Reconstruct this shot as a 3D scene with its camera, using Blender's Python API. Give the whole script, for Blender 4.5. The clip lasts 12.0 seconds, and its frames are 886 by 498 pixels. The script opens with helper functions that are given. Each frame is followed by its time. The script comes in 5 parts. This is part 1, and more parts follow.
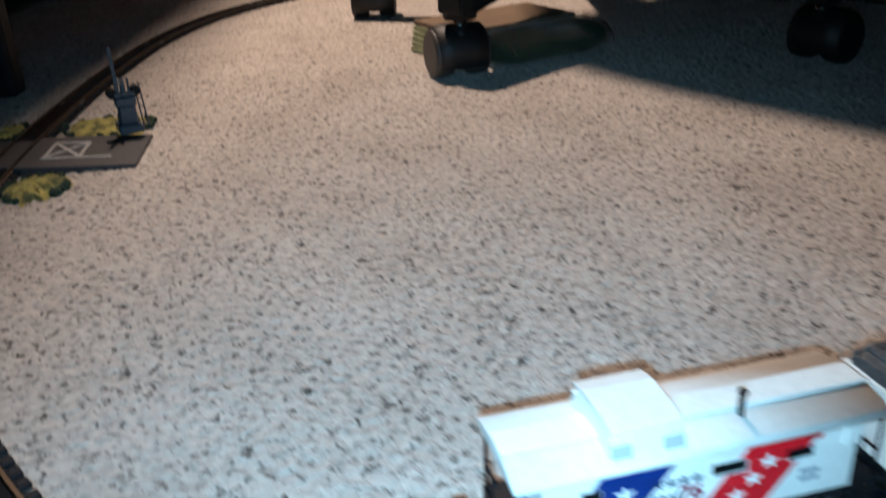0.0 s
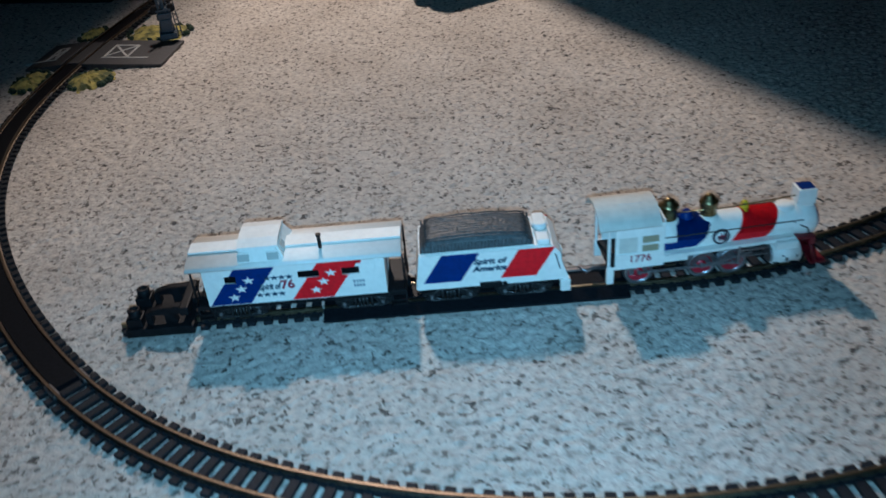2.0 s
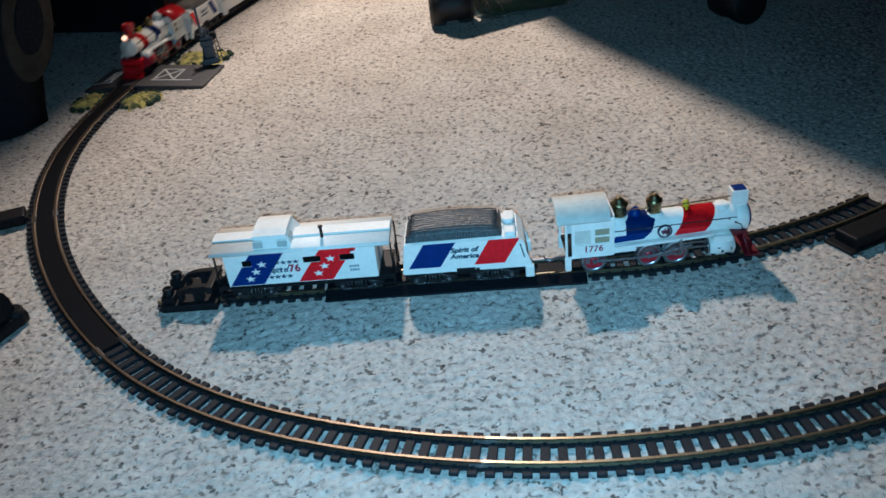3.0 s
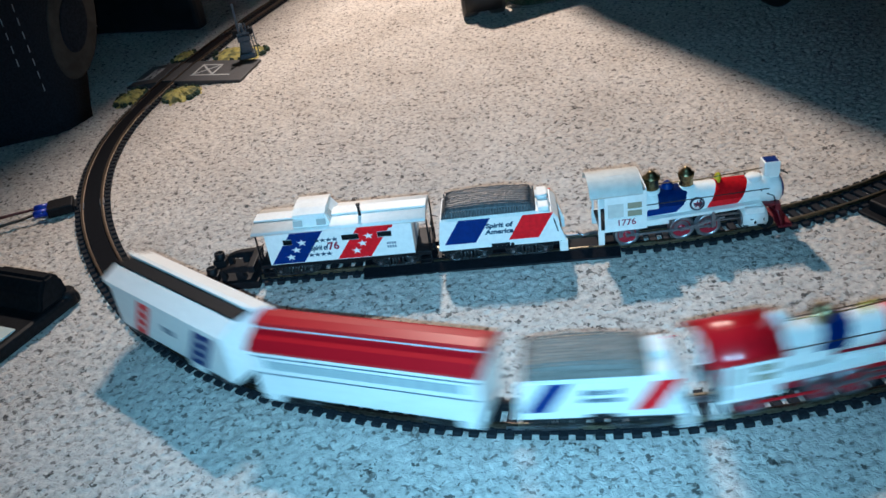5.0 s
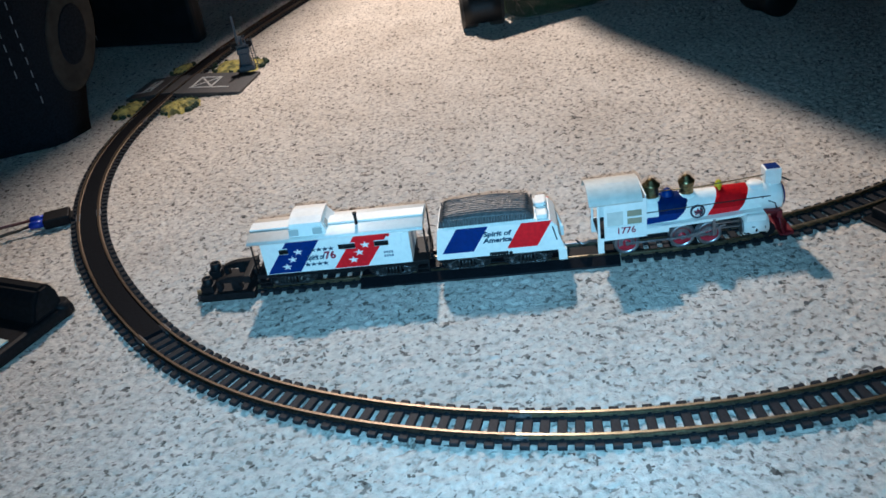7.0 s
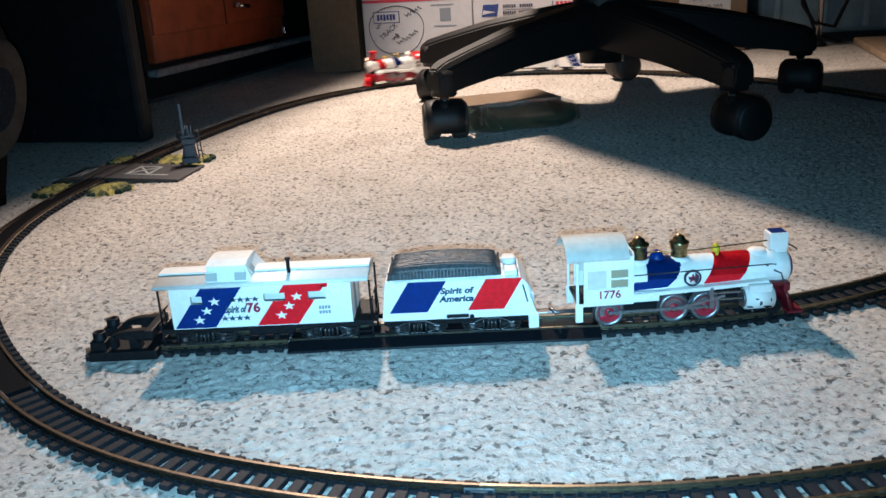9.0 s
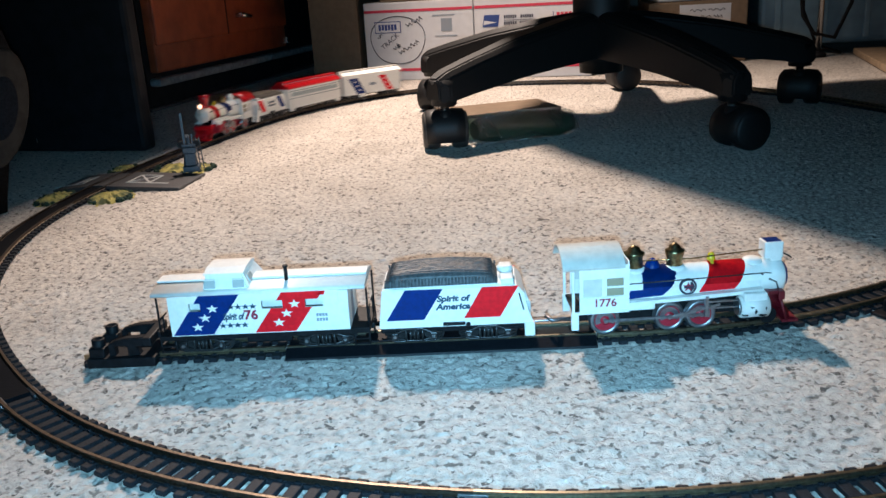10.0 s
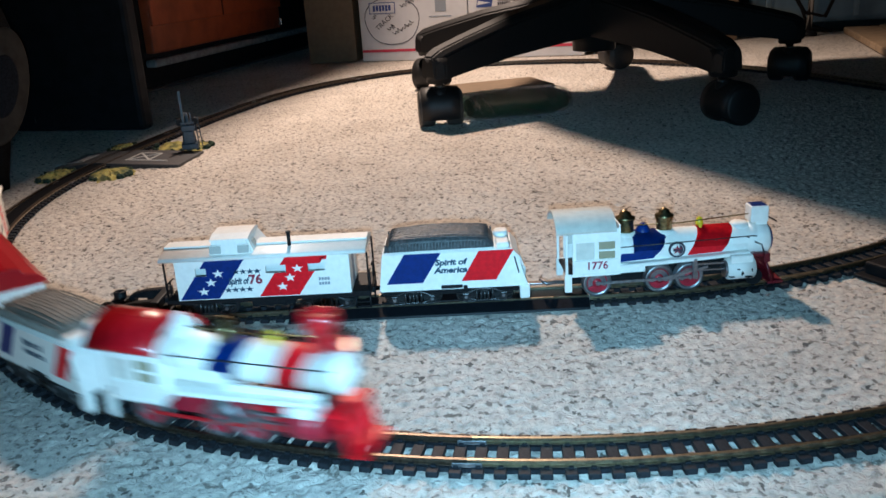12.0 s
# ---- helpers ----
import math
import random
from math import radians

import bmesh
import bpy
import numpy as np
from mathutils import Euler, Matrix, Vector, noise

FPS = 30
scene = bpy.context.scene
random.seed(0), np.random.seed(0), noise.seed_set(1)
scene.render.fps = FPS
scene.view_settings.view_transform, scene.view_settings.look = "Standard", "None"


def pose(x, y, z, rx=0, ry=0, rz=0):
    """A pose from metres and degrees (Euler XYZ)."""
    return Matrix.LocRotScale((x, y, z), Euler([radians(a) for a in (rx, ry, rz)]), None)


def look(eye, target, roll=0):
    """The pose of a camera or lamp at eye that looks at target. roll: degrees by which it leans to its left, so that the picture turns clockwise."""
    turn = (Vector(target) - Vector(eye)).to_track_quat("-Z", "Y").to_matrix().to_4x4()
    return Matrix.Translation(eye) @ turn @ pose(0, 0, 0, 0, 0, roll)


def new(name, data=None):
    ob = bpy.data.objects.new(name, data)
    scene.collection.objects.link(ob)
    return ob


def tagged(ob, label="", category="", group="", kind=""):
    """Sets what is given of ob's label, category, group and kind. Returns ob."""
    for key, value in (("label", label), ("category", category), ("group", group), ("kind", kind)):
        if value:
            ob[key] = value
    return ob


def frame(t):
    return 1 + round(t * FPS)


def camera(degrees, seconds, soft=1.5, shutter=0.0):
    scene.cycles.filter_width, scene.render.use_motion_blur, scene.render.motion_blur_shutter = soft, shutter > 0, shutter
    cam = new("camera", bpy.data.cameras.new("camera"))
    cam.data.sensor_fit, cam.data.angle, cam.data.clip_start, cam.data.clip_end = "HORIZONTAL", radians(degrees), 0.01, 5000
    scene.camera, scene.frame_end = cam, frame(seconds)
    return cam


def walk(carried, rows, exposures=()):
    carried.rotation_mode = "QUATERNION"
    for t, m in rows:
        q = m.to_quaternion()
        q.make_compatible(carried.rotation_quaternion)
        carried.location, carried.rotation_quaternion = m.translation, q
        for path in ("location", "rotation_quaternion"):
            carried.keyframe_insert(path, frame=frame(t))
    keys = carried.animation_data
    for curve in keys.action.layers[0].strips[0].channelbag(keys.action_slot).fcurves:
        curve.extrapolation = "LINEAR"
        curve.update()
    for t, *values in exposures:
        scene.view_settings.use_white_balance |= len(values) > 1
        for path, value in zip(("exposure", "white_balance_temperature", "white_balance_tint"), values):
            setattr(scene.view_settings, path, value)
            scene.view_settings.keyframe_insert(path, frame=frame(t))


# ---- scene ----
cam = camera(54.0, 12.0, 1.5, 0.58)
PATH = [
    (0, (-0.124, -0.17, 0.198), (0.292, 1.587, -0.662), -2.7),
    (0.5, (-0.079, -0.22, 0.224), (0.213, 1.467, -0.809), -3.6),
    (1, (-0.024, -0.267, 0.262), (0.108, 1.407, -0.825), -4.5),
    (1.5, (0.034, -0.322, 0.285), (0.069, 1.341, -0.825), -4.7),
    (2, (0.076, -0.384, 0.29), (0.047, 1.296, -0.795), -5.3),
    (2.5, (0.103, -0.437, 0.299), (0.028, 1.263, -0.751), -5.8),
    (3, (0.117, -0.465, 0.314), (-0.018, 1.244, -0.716), -6.6),
    (5, (0.116, -0.484, 0.306), (-0.097, 1.225, -0.711), -8.7),
    (5.5, (0.118, -0.485, 0.308), (-0.104, 1.222, -0.71), -9.0),
    (6, (0.12, -0.485, 0.31), (-0.104, 1.226, -0.701), -9.1),
    (6.5, (0.12, -0.485, 0.31), (-0.102, 1.229, -0.696), -9.1),
    (6.7, (0.12, -0.485, 0.309), (-0.106, 1.229, -0.697), -9.3),
    (8.3, (0.101, -0.43, 0.202), (0.008, 1.448, -0.481), -3.9),
    (8.5, (0.102, -0.429, 0.196), (0.019, 1.459, -0.458), -3.6),
    (9, (0.104, -0.429, 0.196), (0.032, 1.47, -0.426), -3.5),
    (9.5, (0.105, -0.431, 0.196), (0.031, 1.474, -0.41), -3.4),
    (10, (0.107, -0.432, 0.196), (0.031, 1.474, -0.405), -3.4),
    (10.5, (0.109, -0.432, 0.195), (0.046, 1.476, -0.402), -3.3),
    (11, (0.108, -0.439, 0.192), (0.048, 1.47, -0.403), -3.2),
    (11.5, (0.106, -0.448, 0.192), (0.036, 1.456, -0.418), -3.5),
    (12, (0.105, -0.451, 0.191), (0.041, 1.444, -0.444), -3.6),
]
EXPOSURES = [
    (0.0, -0.88, 6250, 11), (0.5, -1.02, 6150, 10), (1.0, -0.98, 5700, 8), (1.5, -0.86, 5500, 6), (2.0, -0.80, 5450, 4), (2.5, -0.36, 5550, 3), (3.2, -0.25, 5450, 2),
    (4.8, 0.05, 5450, 3), (5.5, -0.15, 5600, 4), (6.0, -0.03, 5600, 4), (6.5, -0.02, 5450, 3), (8.5, 0.10, 5800, 5), (9.5, 0.16, 5850, 6), (11.0, 0.16, 5850, 6), (11.5, 0.12, 5950, 7), (12.0, -0.10, 6150, 9),
]
walk(cam, [(t, look(eye, target, roll)) for t, eye, target, roll in PATH], EXPOSURES)


# ---- world, lights ----
world = bpy.data.worlds.new("night_room")
world.use_nodes = True
scene.world = world
world.node_tree.nodes["Background"].inputs[0].default_value = (0.45, 0.6, 0.8, 1)
world.node_tree.nodes["Background"].inputs[1].default_value = 0.02


def lamp(name, kind, m, watts, colour, size):
    data = bpy.data.lights.new(name, kind)
    data.energy, data.color, data.shadow_soft_size = watts, colour, size
    ob = new(name, data)
    ob.matrix_world = m
    return ob


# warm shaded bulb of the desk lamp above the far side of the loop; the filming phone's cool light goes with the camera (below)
desk_lamp = lamp("desk_lamp_bulb", "SPOT", look((-0.09, 1.0, 1.0), (0.08, 0.66, 0.0)), 96.0, (1.0, 0.745, 0.58), 0.030)
desk_lamp.data.spot_size, desk_lamp.data.spot_blend = radians(106), 0.9

# ---- materials ----


def mat(name, colour, rough=0.5, metal=0.0, grain=0.0, scale=200.0, bump=0.0, dark=None, stain=0.0, coat=0.0, emit=0.0):
    """Principled material with a fine and a coarse variation of its colour, and a bump."""
    m = bpy.data.materials.new(name)
    m.use_nodes = True
    nt = m.node_tree
    b = nt.nodes["Principled BSDF"]
    b.inputs["Roughness"].default_value, b.inputs["Metallic"].default_value = rough, metal
    b.inputs["Coat Weight"].default_value = coat
    c = (*colour, 1)
    b.inputs["Base Color"].default_value = c
    if emit:
        b.inputs["Emission Color"].default_value, b.inputs["Emission Strength"].default_value = c, emit
    if grain or bump or stain:
        co = nt.nodes.new("ShaderNodeTexCoord")
        n = nt.nodes.new("ShaderNodeTexNoise")
        n.inputs["Scale"].default_value, n.inputs["Detail"].default_value = scale, 4
        nt.links.new(co.outputs["Object"], n.inputs["Vector"])
        last = None
        if grain:
            r = nt.nodes.new("ShaderNodeValToRGB")
            d = dark or tuple(v * (1 - grain) for v in colour)
            r.color_ramp.elements[0].position, r.color_ramp.elements[1].position = 0.35, 0.62
            r.color_ramp.elements[0].color, r.color_ramp.elements[1].color = (*d, 1), c
            nt.links.new(n.outputs["Fac"], r.inputs["Fac"])
            last = r.outputs["Color"]
        if stain:
            n2 = nt.nodes.new("ShaderNodeTexNoise")
            n2.inputs["Scale"].default_value, n2.inputs["Detail"].default_value = scale / 9, 3
            nt.links.new(co.outputs["Object"], n2.inputs["Vector"])
            mx = nt.nodes.new("ShaderNodeMix")
            mx.data_type = "RGBA"
            mr = nt.nodes.new("ShaderNodeMapRange")
            mr.inputs["From Min"].default_value, mr.inputs["From Max"].default_value, mr.inputs["To Max"].default_value = 0.5, 0.72, stain
            nt.links.new(n2.outputs["Fac"], mr.inputs["Value"])
            nt.links.new(mr.outputs["Result"], mx.inputs["Factor"])
            if last:
                nt.links.new(last, mx.inputs["A"])
            else:
                mx.inputs["A"].default_value = c
            mx.inputs["B"].default_value = (*(v * 0.45 for v in colour), 1)
            last = mx.outputs["Result"]
        if last:
            nt.links.new(last, b.inputs["Base Color"])
        if bump:
            bp = nt.nodes.new("ShaderNodeBump")
            bp.inputs["Strength"].default_value, bp.inputs["Distance"].default_value = bump, 0.001
            nt.links.new(n.outputs["Fac"], bp.inputs["Height"])
            nt.links.new(bp.outputs["Normal"], b.inputs["Normal"])
    return m


def carpet_material():
    m = bpy.data.materials.new("beige_pile")
    m.use_nodes = True
    nt = m.node_tree
    b = nt.nodes["Principled BSDF"]
    b.inputs["Roughness"].default_value = 0.95
    b.inputs["Sheen Weight"].default_value = 0.15
    co = nt.nodes.new("ShaderNodeTexCoord")

    def noise_node(scale, detail):
        n = nt.nodes.new("ShaderNodeTexNoise")
        n.inputs["Scale"].default_value, n.inputs["Detail"].default_value = scale, detail
        nt.links.new(co.outputs["Object"], n.inputs["Vector"])
        return n

    def ramp(src, stops):
        r = nt.nodes.new("ShaderNodeValToRGB")
        els = r.color_ramp.elements
        while len(els) < len(stops):
            els.new(0.5)
        for e, (p, c) in zip(els, stops):
            e.position, e.color = p, (*c, 1)
        nt.links.new(src, r.inputs["Fac"])
        return r.outputs["Color"]

    def mix(fac, a, c, mode="MULTIPLY"):
        x = nt.nodes.new("ShaderNodeMix")
        x.data_type, x.blend_type = "RGBA", mode
        x.inputs["Factor"].default_value = fac
        nt.links.new(a, x.inputs["A"])
        nt.links.new(c, x.inputs["B"])
        return x.outputs["Result"]

    yarn = ramp(noise_node(240, 3).outputs["Fac"], [(0.30, (0.34, 0.305, 0.270)), (0.44, (0.52, 0.475, 0.425)), (0.66, (0.66, 0.605, 0.540))])
    # scattered dark flecks: some cells of a scattered pattern, with ragged edges
    wob = noise_node(260, 2)
    vec = nt.nodes.new("ShaderNodeVectorMath")
    vec.operation = "MULTIPLY_ADD"
    vec.inputs[1].default_value = (0.012, 0.012, 0.0)
    nt.links.new(wob.outputs["Color"], vec.inputs[0])
    nt.links.new(co.outputs["Object"], vec.inputs[2])
    vor = nt.nodes.new("ShaderNodeTexVoronoi")
    vor.inputs["Scale"].default_value = 168
    nt.links.new(vec.outputs["Vector"], vor.inputs["Vector"])
    sep = nt.nodes.new("ShaderNodeSeparateColor")
    nt.links.new(vor.outputs["Color"], sep.inputs["Color"])
    size = nt.nodes.new("ShaderNodeMath")
    size.operation = "MULTIPLY_ADD"
    size.inputs[1].default_value, size.inputs[2].default_value = 0.60, -0.31
    nt.links.new(sep.outputs["Red"], size.inputs[0])
    gap = nt.nodes.new("ShaderNodeMath")
    gap.operation = "SUBTRACT"
    nt.links.new(vor.outputs["Distance"], gap.inputs[0])
    nt.links.new(size.outputs["Value"], gap.inputs[1])
    fleck = ramp(gap.outputs["Value"], [(0.0, (0.10, 0.085, 0.075)), (0.10, (1, 1, 1))])
    # shade in the gaps between tufts, put into the colour
    gap_shade = ramp(noise_node(260, 2).outputs["Fac"], [(0.34, (0.20, 0.175, 0.16)), (0.42, (1, 1, 1))])
    patch = ramp(noise_node(14, 3).outputs["Fac"], [(0.3, (0.84, 0.82, 0.80)), (0.65, (1, 1, 1))])
    nt.links.new(mix(1, mix(0.8, mix(0.9, yarn, fleck), gap_shade), patch), b.inputs["Base Color"])
    # stringy yarn loops in relief
    loops = noise_node(230, 4)
    loops.inputs["Distortion"].default_value = 1.6
    bp = nt.nodes.new("ShaderNodeBump")
    bp.inputs["Strength"].default_value, bp.inputs["Distance"].default_value = 1.0, 0.0016
    nt.links.new(loops.outputs["Fac"], bp.inputs["Height"])
    nt.links.new(bp.outputs["Normal"], b.inputs["Normal"])
    return m


CARPET = carpet_material()
WHITE = mat("white_plastic", (0.93, 0.90, 0.84), 0.5, grain=0.06, scale=300, bump=0.08, stain=0.12)
CABROOF = mat("cream_plastic", (0.70, 0.67, 0.60), 0.45, grain=0.1, scale=260, bump=0.1, stain=0.2)
BLUE = mat("blue_paint", (0.002, 0.026, 0.17), 0.4, grain=0.2, scale=400)
RED = mat("red_paint", (0.86, 0.010, 0.020), 0.38, grain=0.15, scale=400)
ROOFRED = mat("red_plastic", (0.52, 0.006, 0.014), 0.28, grain=0.1, scale=300, coat=0.3)
PILOTRED = mat("deep_red_plastic", (0.17, 0.007, 0.016), 0.42, grain=0.3, scale=500)
WHEELRED = mat("dark_red_plastic", (0.42, 0.015, 0.035), 0.4, grain=0.3, scale=500)
BLACK = mat("black_plastic", (0.012, 0.012, 0.014), 0.5, grain=0.4, scale=350, bump=0.1)
BOGIE = mat("worn_dark_metal", (0.035, 0.035, 0.037), 0.34, 0.4, grain=0.4, scale=500)
PALEPANE = mat("pale_window_pane", (0.48, 0.49, 0.46), 0.2)
BED = mat("black_track_plastic", (0.008, 0.009, 0.012), 0.42, grain=0.4, scale=500, bump=0.1)
TIE = mat("brown_black_tie_plastic", (0.019, 0.021, 0.026), 0.55, grain=0.45, scale=700, bump=0.25)
BRASS = mat("brass_rail", (0.19, 0.150, 0.115), 0.42, 1.0, grain=0.35, scale=600)
STEEL = mat("nickel_rail", (0.40, 0.35, 0.25), 0.36, 1.0, grain=0.3, scale=600)
GOLD = mat("tarnished_brass", (0.36, 0.29, 0.15), 0.34, 1.0, grain=0.5, scale=500)
SILVER = mat("grey_metal", (0.36, 0.36, 0.38), 0.36, 0.9, grain=0.3, scale=600)
WIRE = mat("dark_wire", (0.05, 0.045, 0.04), 0.4, 0.6)
COAL = mat("dark_grey_coal", (0.075, 0.078, 0.082), 0.5, grain=0.5, scale=500, bump=0.4)
TANCOAL = mat("grey_brown_load", (0.22, 0.19, 0.16), 0.6, grain=0.5, scale=400, bump=0.4)
YELLOW = mat("yellow_paint", (0.75, 0.52, 0.02), 0.4, grain=0.1, scale=400)
INK = mat("blue_ink", (0.004, 0.045, 0.09), 0.5)
REDINK = mat("red_ink", (0.28, 0.01, 0.04), 0.5)
GREYINK = mat("grey_ink", (0.25, 0.28, 0.32), 0.5)
# tan colour stands in for the warmly lit view through the cab window
LITVIEW = mat("tan_lit_view", (0.34, 0.30, 0.20), 0.15)
GLOW = mat("headlight_glow", (1.0, 0.55, 0.35), 0.3, emit=2.5)
ASPHALT = mat("grey_road_plastic", (0.055, 0.055, 0.06), 0.5, grain=0.3, scale=400, bump=0.2, stain=0.3)
ROADPAINT = mat("worn_white_paint", (0.55, 0.55, 0.53), 0.6, grain=0.4, scale=700)
TURF = mat("yellow_green_turf", (0.48, 0.40, 0.11), 0.9, grain=0.6, dark=(0.09, 0.10, 0.04), scale=120, bump=1.0)
DARKTURF = mat("dark_green_turf", (0.03, 0.06, 0.035), 0.9, grain=0.6, scale=220, bump=1.0)
SIGNAL = mat("blue_grey_plastic", (0.055, 0.080, 0.110), 0.4, grain=0.3, scale=500)
FABRIC_SHEEN = 0.12
CHAIRBLACK = mat("matt_black_nylon", (0.006, 0.006, 0.007), 0.55, grain=0.3, scale=300, bump=0.15)
LITTREAD = mat("lit_grey_tread", (0.06, 0.055, 0.05), 0.5, grain=0.2, scale=200)
FABRIC = mat("black_fabric", (0.016, 0.020, 0.028), 0.95, grain=0.4, scale=500, bump=0.5)
KRAFT = mat("brown_cardboard", (0.21, 0.145, 0.090), 0.8, grain=0.14, scale=90, bump=0.15, stain=0.25)
TAPE = mat("packing_tape", (0.36, 0.26, 0.16), 0.2, grain=0.1, scale=60)
MAILWHITE = mat("white_box_board", (0.62, 0.62, 0.64), 0.55, grain=0.05, scale=80, stain=0.12)
MAILRED = mat("red_box_print", (0.55, 0.04, 0.08), 0.5)
MAILBLUE = mat("blue_box_print", (0.03, 0.06, 0.22), 0.5)
PENINK = mat("black_marker", (0.03, 0.03, 0.05), 0.6)
CHERRY = mat("cherry_wood", (0.46, 0.092, 0.032), 0.5, grain=0.3, scale=30, stain=0.25, coat=0.06)
LACQUER = mat("black_lacquer", (0.016, 0.018, 0.022), 0.5, grain=0.3, scale=60)
BAGGREY = mat("worn_grey_vinyl", (0.050, 0.046, 0.042), 0.7, grain=0.35, scale=80, bump=0.2)
EDGE = mat("dull_dark_edge", (0.07, 0.072, 0.075), 0.45, grain=0.4, scale=200)
# bright highlight line of the desk's bottom rail, put into its colour
RAILEDGE = mat("rail_highlight", (0.36, 0.37, 0.38), 0.3, grain=0.4, scale=120)
CHROME = mat("chrome", (0.75, 0.75, 0.76), 0.15, 1.0)
GREENMAT = mat("dark_green_mat", (0.008, 0.055, 0.022), 0.85, grain=0.5, scale=300, bump=0.6)
PAPER = mat("pale_green_card", (0.38, 0.40, 0.22), 0.7, grain=0.2, scale=150)
LABEL = mat("pale_label", (0.55, 0.62, 0.58), 0.5, grain=0.1, scale=100)
SPADE = mat("blue_spade_plastic", (0.02, 0.05, 0.42), 0.35)
REDWIRE = mat("dark_red_wire", (0.10, 0.02, 0.018), 0.4)
BINPLASTIC = mat("pale_blue_plastic", (0.22, 0.33, 0.40), 0.3, grain=0.25, scale=25)
PINE = mat("pale_wood", (0.42, 0.30, 0.19), 0.5, grain=0.3, scale=60)
for paint_coat, sheen_level in ((BLUE, 0.2), (RED, 0.2), (BLACK, 0.14), (TIE, 0.14), (BED, 0.08)):
    paint_coat.node_tree.nodes["Principled BSDF"].inputs["Specular IOR Level"].default_value = sheen_level
for dull in (FABRIC, BAGGREY, LACQUER):
    dull.node_tree.nodes["Principled BSDF"].inputs["Specular IOR Level"].default_value = FABRIC_SHEEN
WALLPAINT = mat("wall_paint", (0.24, 0.23, 0.22), 0.9, grain=0.05, scale=40, bump=0.1)


def film_material(gloss):
    """Thin clear wrap: see-through, with a crinkled sheen."""
    m = bpy.data.materials.new("clear_film")
    m.use_nodes = True
    nt = m.node_tree
    nt.nodes.remove(nt.nodes["Principled BSDF"])
    clear = nt.nodes.new("ShaderNodeBsdfTransparent")
    clear.inputs["Color"].default_value = (0.93, 0.96, 0.95, 1)
    sheen = nt.nodes.new("ShaderNodeBsdfGlossy")
    sheen.inputs["Roughness"].default_value = 0.16
    n = nt.nodes.new("ShaderNodeTexNoise")
    n.inputs["Scale"].default_value, n.inputs["Detail"].default_value = 70, 4
    bp = nt.nodes.new("ShaderNodeBump")
    bp.inputs["Strength"].default_value, bp.inputs["Distance"].default_value = 1.0, 0.012
    nt.links.new(n.outputs["Fac"], bp.inputs["Height"])
    nt.links.new(bp.outputs["Normal"], sheen.inputs["Normal"])
    mx = nt.nodes.new("ShaderNodeMixShader")
    mx.inputs["Fac"].default_value = gloss
    nt.links.new(clear.outputs[0], mx.inputs[1])
    nt.links.new(sheen.outputs[0], mx.inputs[2])
    nt.links.new(mx.outputs[0], nt.nodes["Material Output"].inputs["Surface"])
    return m


FILM, CREASE = film_material(0.32), film_material(0.9)

# ---- mesh helpers ----


def part(name, bm, material, parent, label=""):
    me = bpy.data.meshes.new(name)
    bm.normal_update()
    bm.to_mesh(me)
    bm.free()
    me.materials.append(material)
    ob = new(name, me)
    ob.parent = parent
    if label:
        tagged(ob, label)
    return ob


def thing(name, label, category, m=None, group="", kind=""):
    ob = new(name)
    ob.empty_display_size = 0.01
    if m is not None:
        ob.matrix_world = m
    return tagged(ob, label, category, group, kind)


def box(x0, x1, y0, y1, z0, z1, bevel=0.0, bm=None, seg=2):
    """A block between limits, with its edges rounded."""
    b = bmesh.new()
    bmesh.ops.create_cube(b, size=1, matrix=Matrix.Translation(((x0 + x1) / 2, (y0 + y1) / 2, (z0 + z1) / 2)) @ Matrix.Diagonal((x1 - x0, y1 - y0, z1 - z0, 1)))
    if bevel:
        bmesh.ops.bevel(b, geom=b.edges[:], offset=bevel, segments=seg, profile=0.5, affect="EDGES")
    return join(bm, b)


def join(bm, b):
    if bm is None:
        return b
    me = bpy.data.meshes.new("tmp")
    b.to_mesh(me)
    b.free()
    bm.from_mesh(me)
    bpy.data.meshes.remove(me)
    return bm


def rod(p0, p1, r0, r1=None, seg=12, bm=None, bevel=0.0):
    """A round bar from p0 to p1."""
    p0, p1 = Vector(p0), Vector(p1)
    d = p1 - p0
    b = bmesh.new()
    m = Matrix.Translation((p0 + p1) / 2) @ d.to_track_quat("Z", "Y").to_matrix().to_4x4()
    bmesh.ops.create_cone(b, cap_ends=True, segments=seg, radius1=r0, radius2=r0 if r1 is None else r1, depth=d.length, matrix=m)
    if bevel:
        bmesh.ops.bevel(b, geom=[e for e in b.edges if len(e.link_faces) == 2 and any(len(f.verts) > 4 for f in e.link_faces)], offset=bevel, segments=2, affect="EDGES")
    for f in b.faces:
        f.smooth = len(f.verts) == 4
    return join(bm, b)


def lathe(profile, m=None, seg=20, bm=None):
    """A turned body from (radius, height) pairs round the z axis, moved by m."""
    b = bmesh.new()
    rings = [[b.verts.new((r * math.cos(2 * math.pi * i / seg), r * math.sin(2 * math.pi * i / seg), z)) for i in range(seg)] for r, z in profile]
    for lo, hi in zip(rings, rings[1:]):
        for i in range(seg):
            b.faces.new((lo[i], lo[(i + 1) % seg], hi[(i + 1) % seg], hi[i])).smooth = True
    b.faces.new(rings[0][::-1])
    b.faces.new(rings[-1])
    if m is not None:
        bmesh.ops.transform(b, matrix=m, verts=b.verts)
    return join(bm, b)


